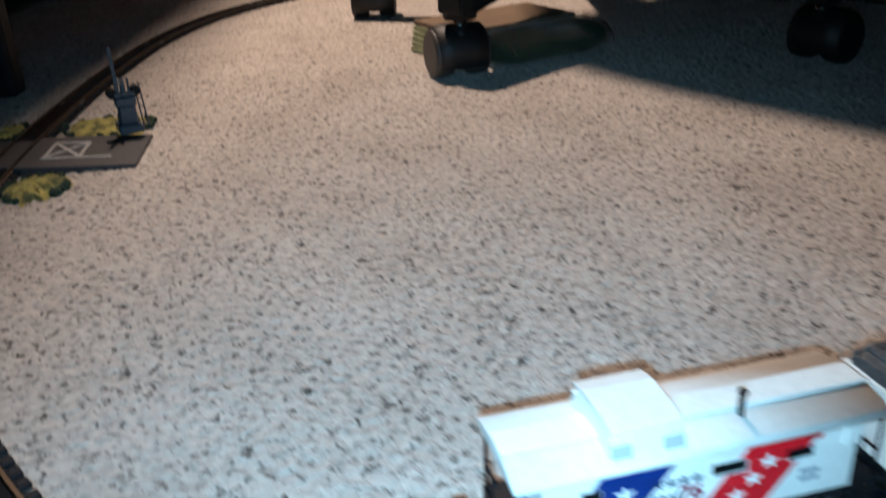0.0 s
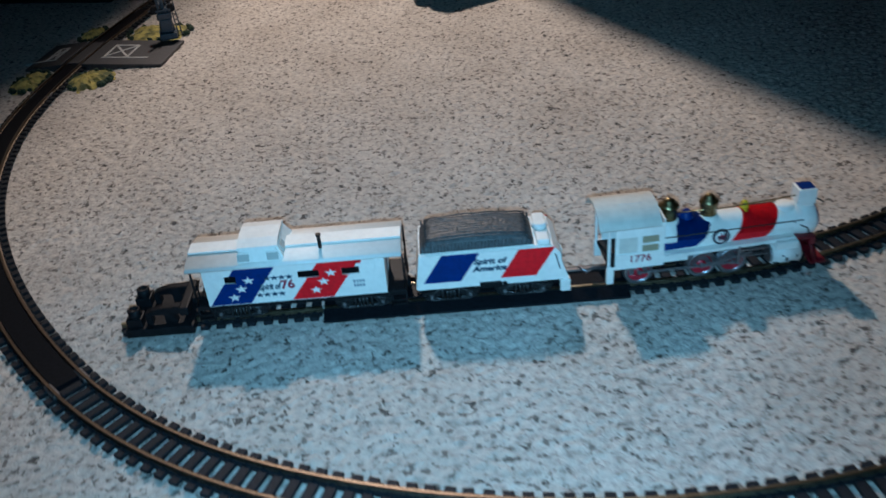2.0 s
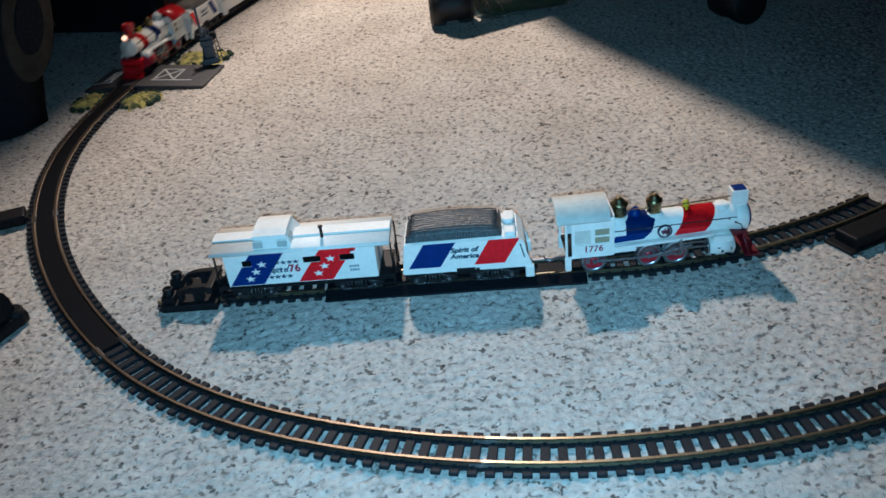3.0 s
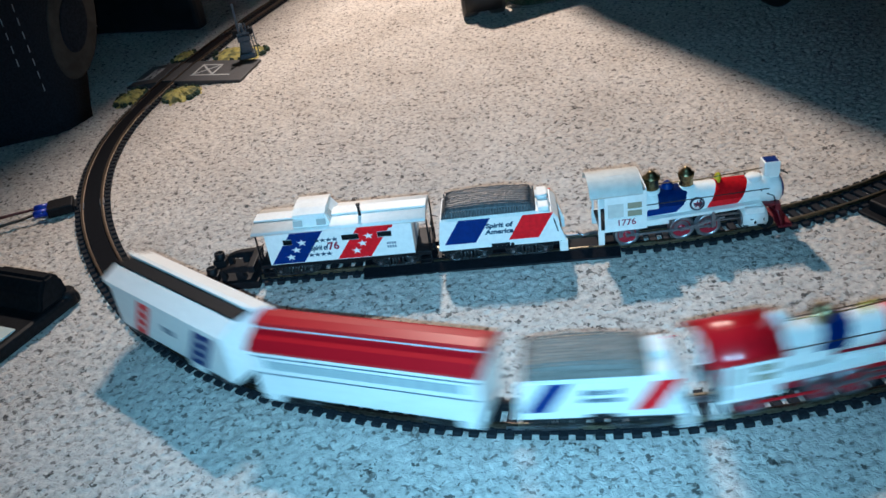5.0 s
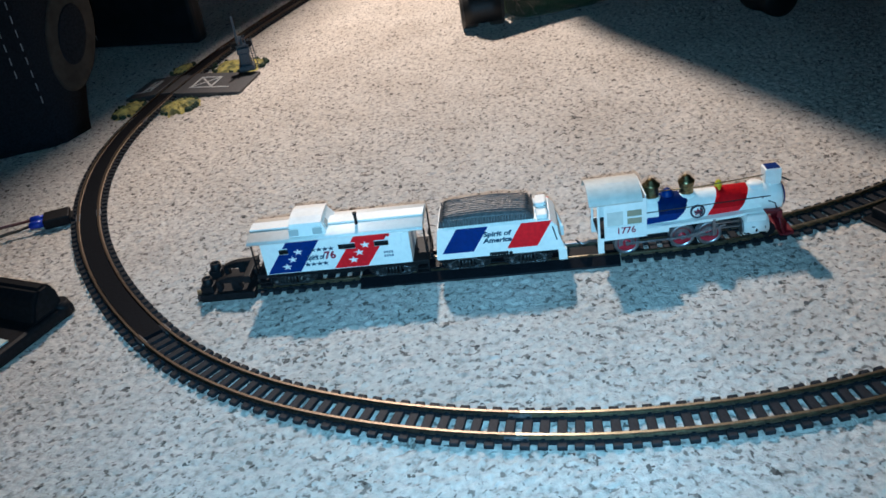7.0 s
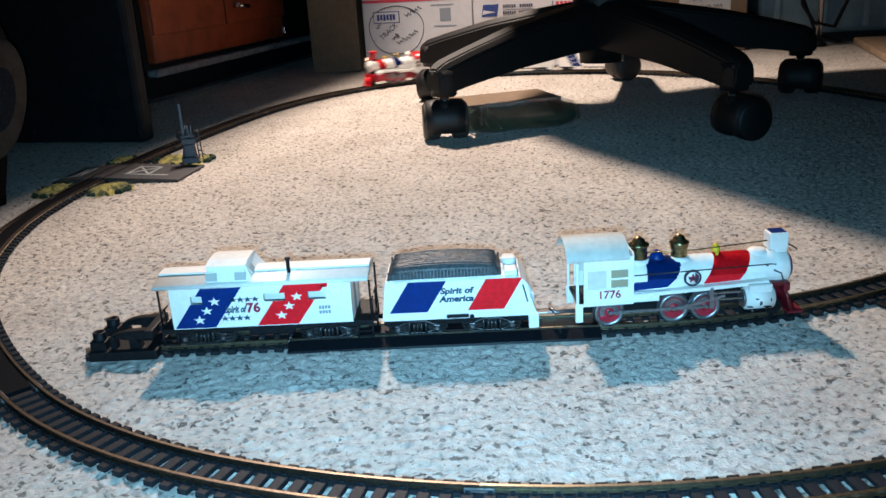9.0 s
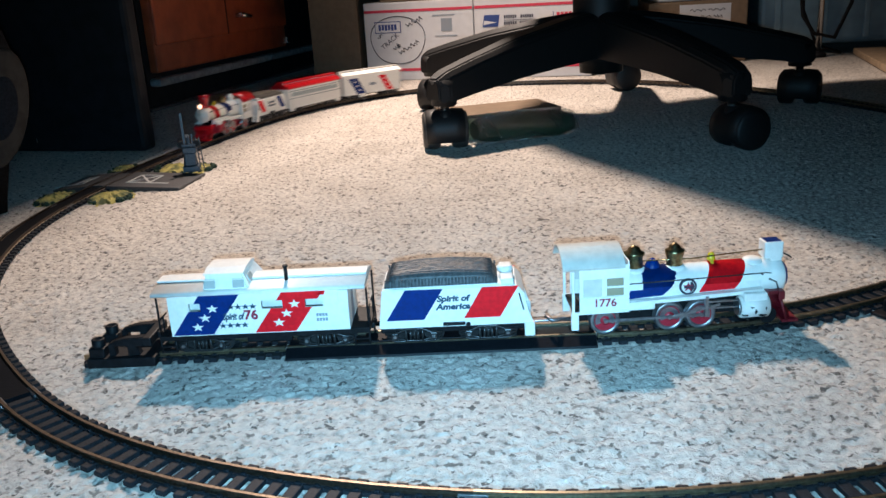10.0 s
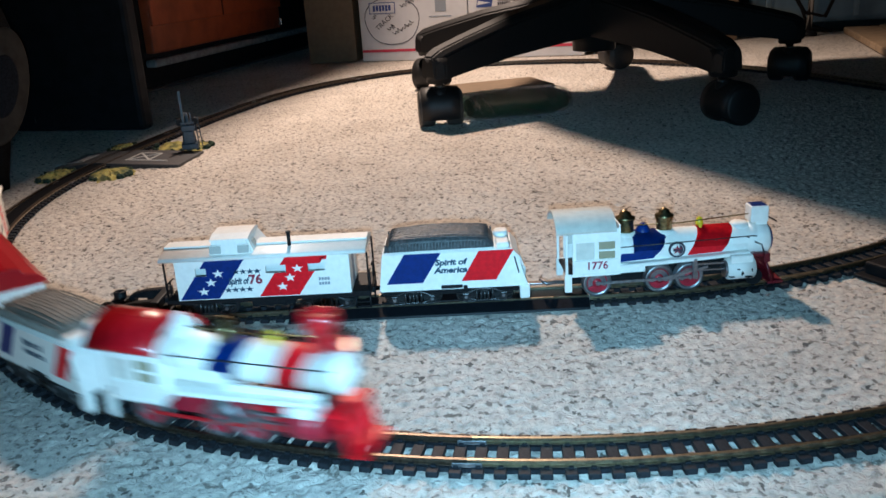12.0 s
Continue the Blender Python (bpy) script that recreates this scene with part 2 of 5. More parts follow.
def slab(poly, y0, y1, bm=None, bevel=0.0):
    """A polygon of (x, z) points drawn out from y0 to y1."""
    b = bmesh.new()
    near = [b.verts.new((x, y0, z)) for x, z in poly]
    far = [b.verts.new((x, y1, z)) for x, z in poly]
    n = len(poly)
    b.faces.new(near)
    b.faces.new(far[::-1])
    for i in range(n):
        b.faces.new((near[i], far[i], far[(i + 1) % n], near[(i + 1) % n]))
    bmesh.ops.recalc_face_normals(b, faces=b.faces[:])
    if bevel:
        bmesh.ops.bevel(b, geom=b.edges[:], offset=bevel, segments=2, affect="EDGES")
    return join(bm, b)


def sweep(points, profile, bm=None, closed=False, smooth=False):
    """A profile of (across, up) points carried along (x, y, z) points, kept level."""
    b = bmesh.new()
    n = len(points)
    rings = []
    for i, p in enumerate(points):
        a, c = points[max(i - 1, 0)], points[min(i + 1, n - 1)]
        d = Vector((c[0] - a[0], c[1] - a[1], 0)).normalized()
        left = Vector((-d.y, d.x, 0))
        rings.append([b.verts.new(Vector(p) + left * u + Vector((0, 0, v))) for u, v in profile])
    k = len(profile)
    for lo, hi in zip(rings, rings[1:]):
        for i in range(k):
            b.faces.new((lo[i], lo[(i + 1) % k], hi[(i + 1) % k], hi[i])).smooth = smooth
    b.faces.new(rings[0])
    b.faces.new(rings[-1][::-1])
    bmesh.ops.recalc_face_normals(b, faces=b.faces[:])
    return join(bm, b)


def cord(points, r, seg=8, bm=None):
    """A round cord through points."""
    b = bmesh.new()
    pts = [Vector(p) for p in points]
    rings = []
    for i, p in enumerate(pts):
        d = (pts[min(i + 1, len(pts) - 1)] - pts[max(i - 1, 0)]).normalized()
        q = d.to_track_quat("Z", "Y")
        rings.append([b.verts.new(p + q @ Vector((r * math.cos(2 * math.pi * j / seg), r * math.sin(2 * math.pi * j / seg), 0))) for j in range(seg)])
    for lo, hi in zip(rings, rings[1:]):
        for j in range(seg):
            b.faces.new((lo[j], lo[(j + 1) % seg], hi[(j + 1) % seg], hi[j])).smooth = True
    b.faces.new(rings[0][::-1])
    b.faces.new(rings[-1])
    return join(bm, b)


def star(x, z, r, y0, y1, bm=None, lean=0.0):
    pts = [(x + (r if i % 2 == 0 else r * 0.4) * math.sin(lean + i * math.pi / 5), z + (r if i % 2 == 0 else r * 0.4) * math.cos(lean + i * math.pi / 5)) for i in range(10)]
    return slab(pts, y0, y1, bm)


def lettering(text, size, m, material, parent, name="lettering", shear=0.0, bold=0.0):
    cu = bpy.data.curves.new("text", "FONT")
    cu.body, cu.size, cu.align_x, cu.align_y, cu.extrude, cu.shear, cu.offset, cu.resolution_u = text, size, "CENTER", "CENTER", 0.00008, shear, bold, 3
    tmp = bpy.data.objects.new("text", cu)
    me = bpy.data.meshes.new_from_object(tmp)
    bpy.data.objects.remove(tmp)
    me.transform(m)
    me.materials.clear()
    me.materials.append(material)
    ob = new(name, me)
    ob.parent = parent
    return ob


def on_side(x, z, y, side):
    """Pose of lettering on a car's side: side -1 looks to -y, +1 to +y."""
    return pose(x, y, z, 90, 0, 0 if side < 0 else 180)


# ---- room ----


def ground():
    """One sheet of pile: fine tufts where the loop lies, plain beyond."""
    xs = np.concatenate([np.linspace(-2.2, -0.66, 14), np.arange(-0.62, 0.70, 0.0016), np.linspace(0.74, 2.4, 14)])
    ys = np.concatenate([np.linspace(-2.0, -0.40, 12), np.arange(-0.36, 0.66, 0.0016), np.arange(0.66, 1.5, 0.005), np.linspace(1.55, 2.2, 8)])
    gx, gy = np.meshgrid(xs, ys)
    rng = np.random.default_rng(7)
    cell = 0.0046
    ix, iy = np.floor(gx / cell).astype(int), np.floor(gy / cell).astype(int)
    jit = rng.random((4, 1024, 1024))
    top = np.full(gx.shape, 0.0)
    for dx in (-1, 0, 1):
        for dy in (-1, 0, 1):
            a, b = (ix + dx) % 1024, (iy + dy) % 1024
            px, py = (ix + dx + jit[0, a, b]) * cell, (iy + dy + jit[1, a, b]) * cell
            # each tuft leans: an oval dome with its own height and turn
            u, v = gx - px, gy - py
            th = jit[3, a, b] * 3.1
            e = (u * np.cos(th) + v * np.sin(th)) ** 2 / 0.0036**2 + (v * np.cos(th) - u * np.sin(th)) ** 2 / 0.0023**2
            top = np.maximum(top, np.clip(1 - e, 0, None) ** 0.5 * (0.40 + 0.60 * jit[2, a, b]))
    fine = ((gx > -0.62) & (gx < 0.69) & (gy > -0.36) & (gy < 1.49))
    z = np.where(fine, -0.0016 + 0.0017 * top + 0.0006 * np.sin(gx * 23 + 1) * np.cos(gy * 19), -0.0015)
    n, k = gx.shape
    verts = np.stack([gx, gy, z], -1).reshape(-1, 3)
    i = (np.arange(n - 1)[:, None] * k + np.arange(k - 1)).ravel()
    faces = np.stack([i, i + 1, i + 1 + k, i + k], -1)
    me = bpy.data.meshes.new("floor")
    me.vertices.add(len(verts))
    me.vertices.foreach_set("co", verts.ravel())
    me.loops.add(faces.size)
    me.loops.foreach_set("vertex_index", faces.ravel().astype(np.int32))
    me.polygons.add(len(faces))
    me.polygons.foreach_set("loop_start", np.arange(0, faces.size, 4, dtype=np.int32))
    me.polygons.foreach_set("use_smooth", np.ones(len(faces), dtype=bool))
    me.update(calc_edges=True)
    me.materials.append(CARPET)
    tagged(new("floor", me), "beige speckled loop pile carpet", "carpet", kind="structure")


def room():
    for name, lim in (("wall_north", (-2.2, 2.4, 2.1, 2.2, -0.01, 2.4)), ("wall_south", (-2.2, 2.4, -2.0, -1.9, -0.01, 2.4)), ("wall_west", (-2.2, -2.1, -1.9, 2.1, -0.01, 2.4)), ("wall_east", (2.3, 2.4, -1.9, 2.1, -0.01, 2.4)), ("ceiling", (-2.2, 2.4, -2.0, 2.2, 2.4, 2.5))):
        ob = part(name, box(*lim), WALLPAINT, None)
        tagged(ob, "plain painted room " + name.split("_")[0], name.split("_")[0], kind="structure")


# ---- railway ----
# the loop's centre line, from the rail joint at the front leftwards: sections of 0.15 m with their bend (1/m)
START, HEADING = (0.1352, -0.1508), 3.0813
BENDS = (2.07, 2.97, 1.56, 1.80, 1.96, 0.78, 0.34, 0.48, 1.48, 2.44, 2.75, 2.86, 2.69, 2.12, 1.47, 1.22)


def loop_line():
    """Points of the closed centre line every 5 mm in the running direction (far side, left, front, right)."""
    step = 0.005
    x, y, h = *START, HEADING
    back = []
    for _ in range(90):
        h += 2.07 * step
        x, y = x - math.cos(h) * step, y - math.sin(h) * step
        back.append((x, y))
    hb = h
    x, y, h = *START, HEADING
    on = []
    for k in BENDS:
        for _ in range(30):
            on.append((x, y))
            h -= k * step
            x, y = x + math.cos(h) * step, y + math.sin(h) * step
    line = np.array((back[::-1] + on)[::-1])
    # close the far right side with a smooth bow
    p0, p1 = Vector(line[-1]), Vector(line[0])
    d0 = Vector((-math.cos(hb), -math.sin(hb))) * 1.3
    d1 = Vector((-math.cos(h), -math.sin(h))) * 1.3
    bow = []
    for i in range(1, 200):
        t = i / 200
        bow.append((2 * t**3 - 3 * t**2 + 1) * p0 + (t**3 - 2 * t**2 + t) * d0 + (-2 * t**3 + 3 * t**2) * p1 + (t**3 - t**2) * d1)
    pts = np.concatenate([line, np.array([tuple(b) for b in bow]), line[:1]])
    s = np.concatenate([[0], np.cumsum(np.hypot(*np.diff(pts, axis=0).T))])
    return pts, s


LINE, RUN = loop_line()
LAP = float(RUN[-1])


def on_loop(s):
    s = s % LAP
    return Vector((float(np.interp(s, RUN, LINE[:, 0])), float(np.interp(s, RUN, LINE[:, 1])), 0))


SIDE_R, SIDE_X, SIDE_Y = 0.36, 0.185, 0.0165


def on_siding(x):
    """The siding: straight to SIDE_X, then a left bend."""
    if x < SIDE_X:
        return Vector((x, SIDE_Y, 0))
    a = (x - SIDE_X) / SIDE_R
    return Vector((SIDE_X + SIDE_R * math.sin(a), SIDE_Y + SIDE_R * (1 - math.cos(a)), 0))


GAUGE = 0.0165
RAIL_PROFILE = [(-0.0013, 0.0026), (0.0013, 0.0026), (0.0013, 0.0030), (0.0004, 0.0034), (0.0004, 0.0044), (0.00075, 0.0047), (0.00075, 0.0052), (-0.00075, 0.0052), (-0.00075, 0.0047), (-0.0004, 0.0044), (-0.0004, 0.0034), (-0.0013, 0.0030)]


def tie_mesh():
    b = box(-0.0025, 0.0025, -0.0146, 0.0146, 0.0, 0.0026, 0.0003, seg=1)
    for side in (-1, 1):
        for e in (-1, 1):
            y = side * GAUGE / 2 + e * 0.0019
            box(-0.0010, 0.0010, y - 0.0006, y + 0.0006, 0.0024, 0.0034, 0, b)
    me = bpy.data.meshes.new("tie")
    b.to_mesh(me)
    b.free()
    me.materials.append(TIE)
    return me


TIE_MESH = tie_mesh()


def track_section(line, s0, s1, rail, label, bed=False, ties=True, joiner=True):
    t = thing("track_section", label, "model track", group="track sections of the loop")
    n = max(4, int((s1 - s0) / 0.006))
    mid = [line(s0 + (s1 - s0) * i / n) for i in range(n + 1)]
    for side in (-1, 1):
        part("rail", sweep(mid, [(u + side * GAUGE / 2, v) for u, v in RAIL_PROFILE]), rail, t)
    if bed:
        part("roadbed", sweep(mid, [(-0.0066, 0.0005), (0.0066, 0.0005), (0.0066, 0.0040), (-0.0066, 0.0040)]), BED, t, "solid black plastic bed between the rails")
    if ties:
        for side in (-1, 1):
            part("tie_web", sweep(mid, [(u + side * GAUGE / 2, v) for u, v in ((-0.0021, 0.0), (0.0021, 0.0), (0.0021, 0.0020), (-0.0021, 0.0020))]), TIE, t)
        count = max(2, round((s1 - s0) / 0.0086))
        for i in range(count):
            s = s0 + (i + 0.5) * (s1 - s0) / count
            d = line(s + 0.002) - line(s - 0.002)
            o = new("tie", TIE_MESH)
            o.parent = t
            o.matrix_basis = Matrix.Translation(line(s)) @ pose(0, 0, 0.0001 * math.sin(i * 7.1), 0, 0, math.degrees(math.atan2(d.y, d.x)) + 1.2 * math.sin(i * 3.7))
    if joiner:
        d = line(s0 + 0.002) - line(s0 - 0.002)
        m = Matrix.Translation(line(s0)) @ pose(0, 0, 0, 0, 0, math.degrees(math.atan2(d.y, d.x)))
        for side in (-1, 1):
            b = box(-0.006, 0.006, side * GAUGE / 2 - 0.0018, side * GAUGE / 2 - 0.0008, 0.0022, 0.0042, 0.0002)
            box(-0.006, 0.006, side * GAUGE / 2 + 0.0008, side * GAUGE / 2 + 0.0018, 0.0022, 0.0042, 0.0002, b)
            bmesh.ops.transform(b, matrix=m, verts=b.verts)
            part("rail_joiner", b, SILVER, t)
    return t


def railway():
    cuts = [2.36, 2.10, 1.875, 1.645, 1.40, 1.16, 0.92, 0.68, 0.44, 0.20]
    n = 5
    rest = (LAP + 0.20 - 2.36) / n
    for a, b in zip(cuts[1:], cuts):
        bed = 1.39 < a < 1.9
        track_section(on_loop, a, b, BRASS, "curved model track with brass rails on dark ties", bed=bed)
    for i in range(n):
        track_section(on_loop, 2.36 + i * rest, 2.36 + (i + 1) * rest, STEEL, "curved model track with dull nickel rails on dark ties")
    # siding: open straight, rerailer, bend
    track_section(on_siding, -0.114, -0.001, STEEL, "short straight model track, its end open", joiner=False)
    track_section(on_siding, 0.171, 0.39, STEEL, "curved model track on dark ties", joiner=False)
    t = thing("rerailer_track", "black plastic rerailer track with ribbed flanks", "model track")
    mid = [on_siding(0.17 * i / 12) for i in range(13)]
    for side in (-1, 1):
        part("rail", sweep(mid, [(u + side * GAUGE / 2, v) for u, v in RAIL_PROFILE]), STEEL, t)
    part("base", sweep(mid, [(-0.0170, 0.0), (0.0170, 0.0), (0.0165, 0.0012), (0.0098, 0.0046), (0.0098, 0.0036), (-0.0098, 0.0036), (-0.0098, 0.0046), (-0.0165, 0.0012)]), BED, t)
    part("guide_ramp", sweep(mid[3:10], [(-0.0062, 0.0030), (0.0062, 0.0030), (0.0056, 0.0050), (-0.0056, 0.0050)]), BED, t)
    # switch machine beside the bend
    t = thing("switch_machine", "black plastic switch machine beside the siding", "track switch", pose(0.364, 0.036, 0, 0, 0, 28))
    part("case", box(-0.03, 0.03, -0.009, 0.009, 0.0, 0.009, 0.0015), BLACK, t)
    part("base_plate", box(-0.036, 0.036, -0.011, 0.011, 0.0, 0.002, 0.0005), BLACK, t)


# ---- rolling stock: x ahead, z up from the carpet ----


def stripe(t, x_low, x_top, width, z0, z1, y, side, material, name="stripe"):
    poly = [(x_low, z0), (x_low + width, z0), (x_top + width, z1), (x_top, z1)]
    return part(name, slab(poly, side * (y - 0.0002), side * (y + 0.00022)), material, t)


def truck(t, x, half=0.0140):
    """A four-wheel bogie with open arch-bar sides."""
    b = box(x - 0.0025, x + 0.0025, -half, half, 0.0105, 0.0150, 0.0005)
    for side in (-1, 1):
        y = side * half
        cord([(x - 0.0158, y, 0.0122), (x - 0.0090, y, 0.0125), (x - 0.0045, y, 0.0146), (x + 0.0045, y, 0.0146), (x + 0.0090, y, 0.0125), (x + 0.0158, y, 0.0122)], 0.0008, 6, b)
        cord([(x - 0.0150, y, 0.0112), (x - 0.0045, y, 0.0078), (x + 0.0045, y, 0.0078), (x + 0.0150, y, 0.0112)], 0.0007, 6, b)
        cord([(x - 0.0150, y, 0.0095), (x - 0.0100, y, 0.0074), (x + 0.0100, y, 0.0074), (x + 0.0150, y, 0.0095)], 0.0006, 6, b)
        for e in (-1, 1):
            box(x + e * 0.0105 - 0.0019, x + e * 0.0105 + 0.0019, y - 0.0012, y + 0.0012, 0.0086, 0.0124, 0.0004, b)
            rod((x + e * 0.0045, y, 0.0076), (x + e * 0.0045, y, 0.0146), 0.0008, seg=6, bm=b)
        for k in (-1, 0, 1):
            rod((x + k * 0.0020, y + side * 0.0002, 0.0083), (x + k * 0.0020, y + side * 0.0002, 0.0136), 0.0009, seg=6, bm=b)
    tr = part("bogie", b, BOGIE, t)
    for e in (-1, 1):
        part("wheelset", lathe([(0.0058, -0.0085), (0.0058, -0.0078), (0.0052, -0.0075), (0.0052, -0.0055), (0.001, -0.0054), (0.001, 0.0054), (0.0052, 0.0055), (0.0052, 0.0075), (0.0058, 0.0078), (0.0058, 0.0085)], Matrix.Translation((x + e * 0.0105, 0, 0.0104)) @ pose(0, 0, 0, 90, 0, 0), 14), BOGIE, tr)
        for side in (-1, 1):
            part("journal_cap", rod((x + e * 0.0105, side * (half + 0.0008), 0.0106), (x + e * 0.0105, side * (half + 0.0020), 0.0106), 0.0012, 0.0009, 8), SILVER, tr)


def coupler(t, x, d):
    b = box(x - 0.004, x + 0.004, -0.0012, 0.0012, 0.0118, 0.0138, 0.0003)
    box(x + d * 0.003 - 0.0018, x + d * 0.003 + 0.0018, -0.0028, 0.0028, 0.0110, 0.0146, 0.0006, b)
    rod((x + d * 0.002, 0, 0.0075), (x + d * 0.002, 0, 0.0115), 0.0006, seg=6, bm=b)
    part("coupler", b, BLACK, t)


def walled_side(x0, x1, z0, z1, y, side, holes, thick=0.0008):
    """A side wall with window openings, holes = (x0, x1, z0, z1) in rising order, all of one height."""
    y0, y1 = sorted((side * y, side * (y - thick)))
    if not holes:
        return box(x0, x1, y0, y1, z0, z1)
    hz0, hz1 = holes[0][2], holes[0][3]
    b = box(x0, x1, y0, y1, z0, hz0)
    box(x0, x1, y0, y1, hz1, z1, 0, b)
    at = x0
    for h in holes:
        box(at, h[0], y0, y1, hz0, hz1, 0, b)
        at = h[1]
    return box(at, x1, y0, y1, hz0, hz1, 0, b)


def squash(t, z0, k, lift=0.0):
    """Lower all that stands above z0, then lift it."""
    seen = set()
    for o in t.children_recursive:
        if o.data and o.data.name not in seen:
            seen.add(o.data.name)
            for v in o.data.vertices:
                if v.co.z > z0:
                    v.co.z = z0 + lift + (v.co.z - z0) * k


def caboose(m):
    t = thing("caboose", "white model caboose with blue and red star stripes on the siding", "model caboose", m)
    w = 0.0165
    part("floor", box(-0.0575, 0.0575, -0.0150, 0.0150, 0.0146, 0.0153, 0.0002), BLACK, t)
    holes = [(a, b, 0.0336, 0.0396) for a, b in ((-0.0390, -0.0328), (0.0004, 0.0118), (0.0240, 0.0334))]
    for side in (-1, 1):
        part("side_wall", walled_side(-0.0502, 0.0470, 0.0152, 0.0466, w, side, holes), WHITE, t)
        z0, z1 = 0.0158, 0.0452
        lean = lambda x, z: x + (z - z0) * 0.55
        y0, y1 = side * (w - 0.0001), side * (w + 0.0002)

        def band(a, b, za, zb):
            return slab([(lean(a, za), za), (lean(b, za), za), (lean(b, zb), zb), (lean(a, zb), zb)], y0, y1)

        def paint(a, b, cuts):
            """A leaning band from a to b that leaves the windows free."""
            bm = band(a, b, z0, 0.0336)
            join(bm, band(a, b, 0.0396, z1))
            for lo, hi in cuts:
                join(bm, slab([(lo if lo is not None else lean(a, 0.0336), 0.0336), (hi if hi is not None else lean(b, 0.0336), 0.0336), (hi if hi is not None else lean(b, 0.0396), 0.0396), (lo if lo is not None else lean(a, 0.0396), 0.0396)], y0, y1))
            return bm

        blue = part("blue_stripe", paint(-0.0492, -0.0272, ((-0.0328, None),)), BLUE, t)
        red = part("red_stripe", paint(-0.0045, 0.0178, ((0.0118, 0.0240),)), RED, t)
        part("red_stripe_top", slab([(lean(0.0178, 0.0396) - 0.0004, 0.0424), (0.0346, 0.0424), (0.0352, z1), (lean(0.0178, z1) - 0.0004, z1)], y0, y1), RED, red)
        for k in range(3):
            part("star", star(-0.0262 - 0.0046 * k, 0.0352 - 0.0068 * k, 0.0034, side * w, side * (w + 0.0004)), WHITE, blue)
            part("star", star(0.0182 - 0.0046 * k, 0.0364 - 0.0068 * k, 0.0034, side * w, side * (w + 0.0004)), WHITE, red)
        for k in range(4):
            part("small_star", star(-0.0163 + 0.0040 * k, 0.0358, 0.0023, side * w, side * (w + 0.0002)), INK, t)
            part("small_star", star(-0.0217 + 0.0040 * k, 0.0220, 0.0023, side * w, side * (w + 0.0002)), INK, t)
        squeeze = Matrix.Diagonal((0.62, 1.25, 1, 1))
        lettering("Spirit of", 0.0056, on_side(-0.0157, 0.0286, side * (w + 0.0002), side) @ squeeze, INK, t, shear=0.3, bold=0.00022)
        lettering("76", 0.0098, on_side(-0.0058, 0.0292, side * (w + 0.0002), side) @ Matrix.Diagonal((0.78, 1.0, 1, 1)), REDINK, t, bold=0.0003)
        for k in range(2):
            for j in range(4):
                part("print_bar", box(0.0294 + 0.0016 * j, 0.0306 + 0.0016 * j, *sorted((side * w, side * (w + 0.0002))), 0.0262 - 0.0036 * k, 0.0284 - 0.0036 * k), GREYINK, t)
        part("sill", box(-0.0575, 0.0575, *sorted((side * 0.0150, side * 0.0160)), 0.0144, 0.0152, 0.0002), BLACK, t)
        # steps and stanchions at both ends
        for e in (-1, 1):
            x = e * 0.0530
            b = box(x - 0.0040, x + 0.0040, *sorted((side * 0.0125, side * 0.0158)), 0.0075, 0.0085)
            box(x - 0.0040, x + 0.0040, *sorted((side * 0.0125, side * 0.0158)), 0.0105, 0.0113, 0, b)
            for k in (-1, 1):
                rod((x + k * 0.0040, side * 0.0155, 0.0075), (x + k * 0.0040, side * 0.0155, 0.0150), 0.0006, seg=6, bm=b)
            part("steps", b, BLACK, t)
            b = rod((e * 0.0568, side * 0.0145, 0.0150), (e * 0.0568, side * 0.0145, 0.0450), 0.0006, seg=6)
            rod((e * 0.0568, side * 0.0145, 0.0270), (e * 0.0568, side * 0.003, 0.0270), 0.0005, seg=6, bm=b)
            rod((e * 0.0568, side * 0.0085, 0.0150), (e * 0.0568, side * 0.0085, 0.0270), 0.0005, seg=6, bm=b)
            part("end_railing", b, BLACK, t)
        # sign board near the rear of the side
        part("side_lamp", box(0.0420, 0.0474, *sorted((side * w, side * (w + 0.0014))), 0.0370, 0.0455, 0.0003), WHITE, t)
    for x in (-0.0502, 0.0462):
        b = box(x, x + 0.0008, -w + 0.0008, -0.005, 0.0152, 0.0466)
        box(x, x + 0.0008, 0.005, w - 0.0008, 0.0152, 0.0466, 0, b)
        box(x, x + 0.0008, -0.005, 0.005, 0.0400, 0.0466, 0, b)
        part("end_wall", b, WHITE, t)
        part("end_door", box(x + 0.0001, x + 0.0007, -0.005, 0.005, 0.0152, 0.0400), GREYINK, t)
    arch = [(-0.0176, 0.0458), (-0.0178, 0.0474)] + [(0.0178 * math.sin(math.radians(q)) / math.sin(math.radians(50)), 0.0474 + 0.0038 * (math.cos(math.radians(q)) - math.cos(math.radians(50))) / (1 - math.cos(math.radians(50)))) for q in range(-42, 43, 12)] + [(0.0178, 0.0474), (0.0176, 0.0458)]
    b = sweep([(-0.0585, 0, 0), (0.0566, 0, 0)], arch, smooth=True)
    part("roof", b, WHITE, t)
    for x0, x1 in ((-0.0585, -0.0290), (-0.0060, 0.0566)):
        part("roof_walk", box(x0, x1, -0.0052, 0.0052, 0.0512, 0.0526, 0.0003), WHITE, t)
    # cupola: front and back lean in, ends slope
    b = bmesh.new()
    low = [(-0.0310, -0.0150, 0.0476), (-0.0052, -0.0150, 0.0476), (-0.0030, 0.0150, 0.0476), (-0.0310, 0.0150, 0.0476)]
    high = [(-0.0288, -0.0122, 0.0598), (-0.0088, -0.0122, 0.0598), (-0.0088, 0.0122, 0.0598), (-0.0288, 0.0122, 0.0598)]
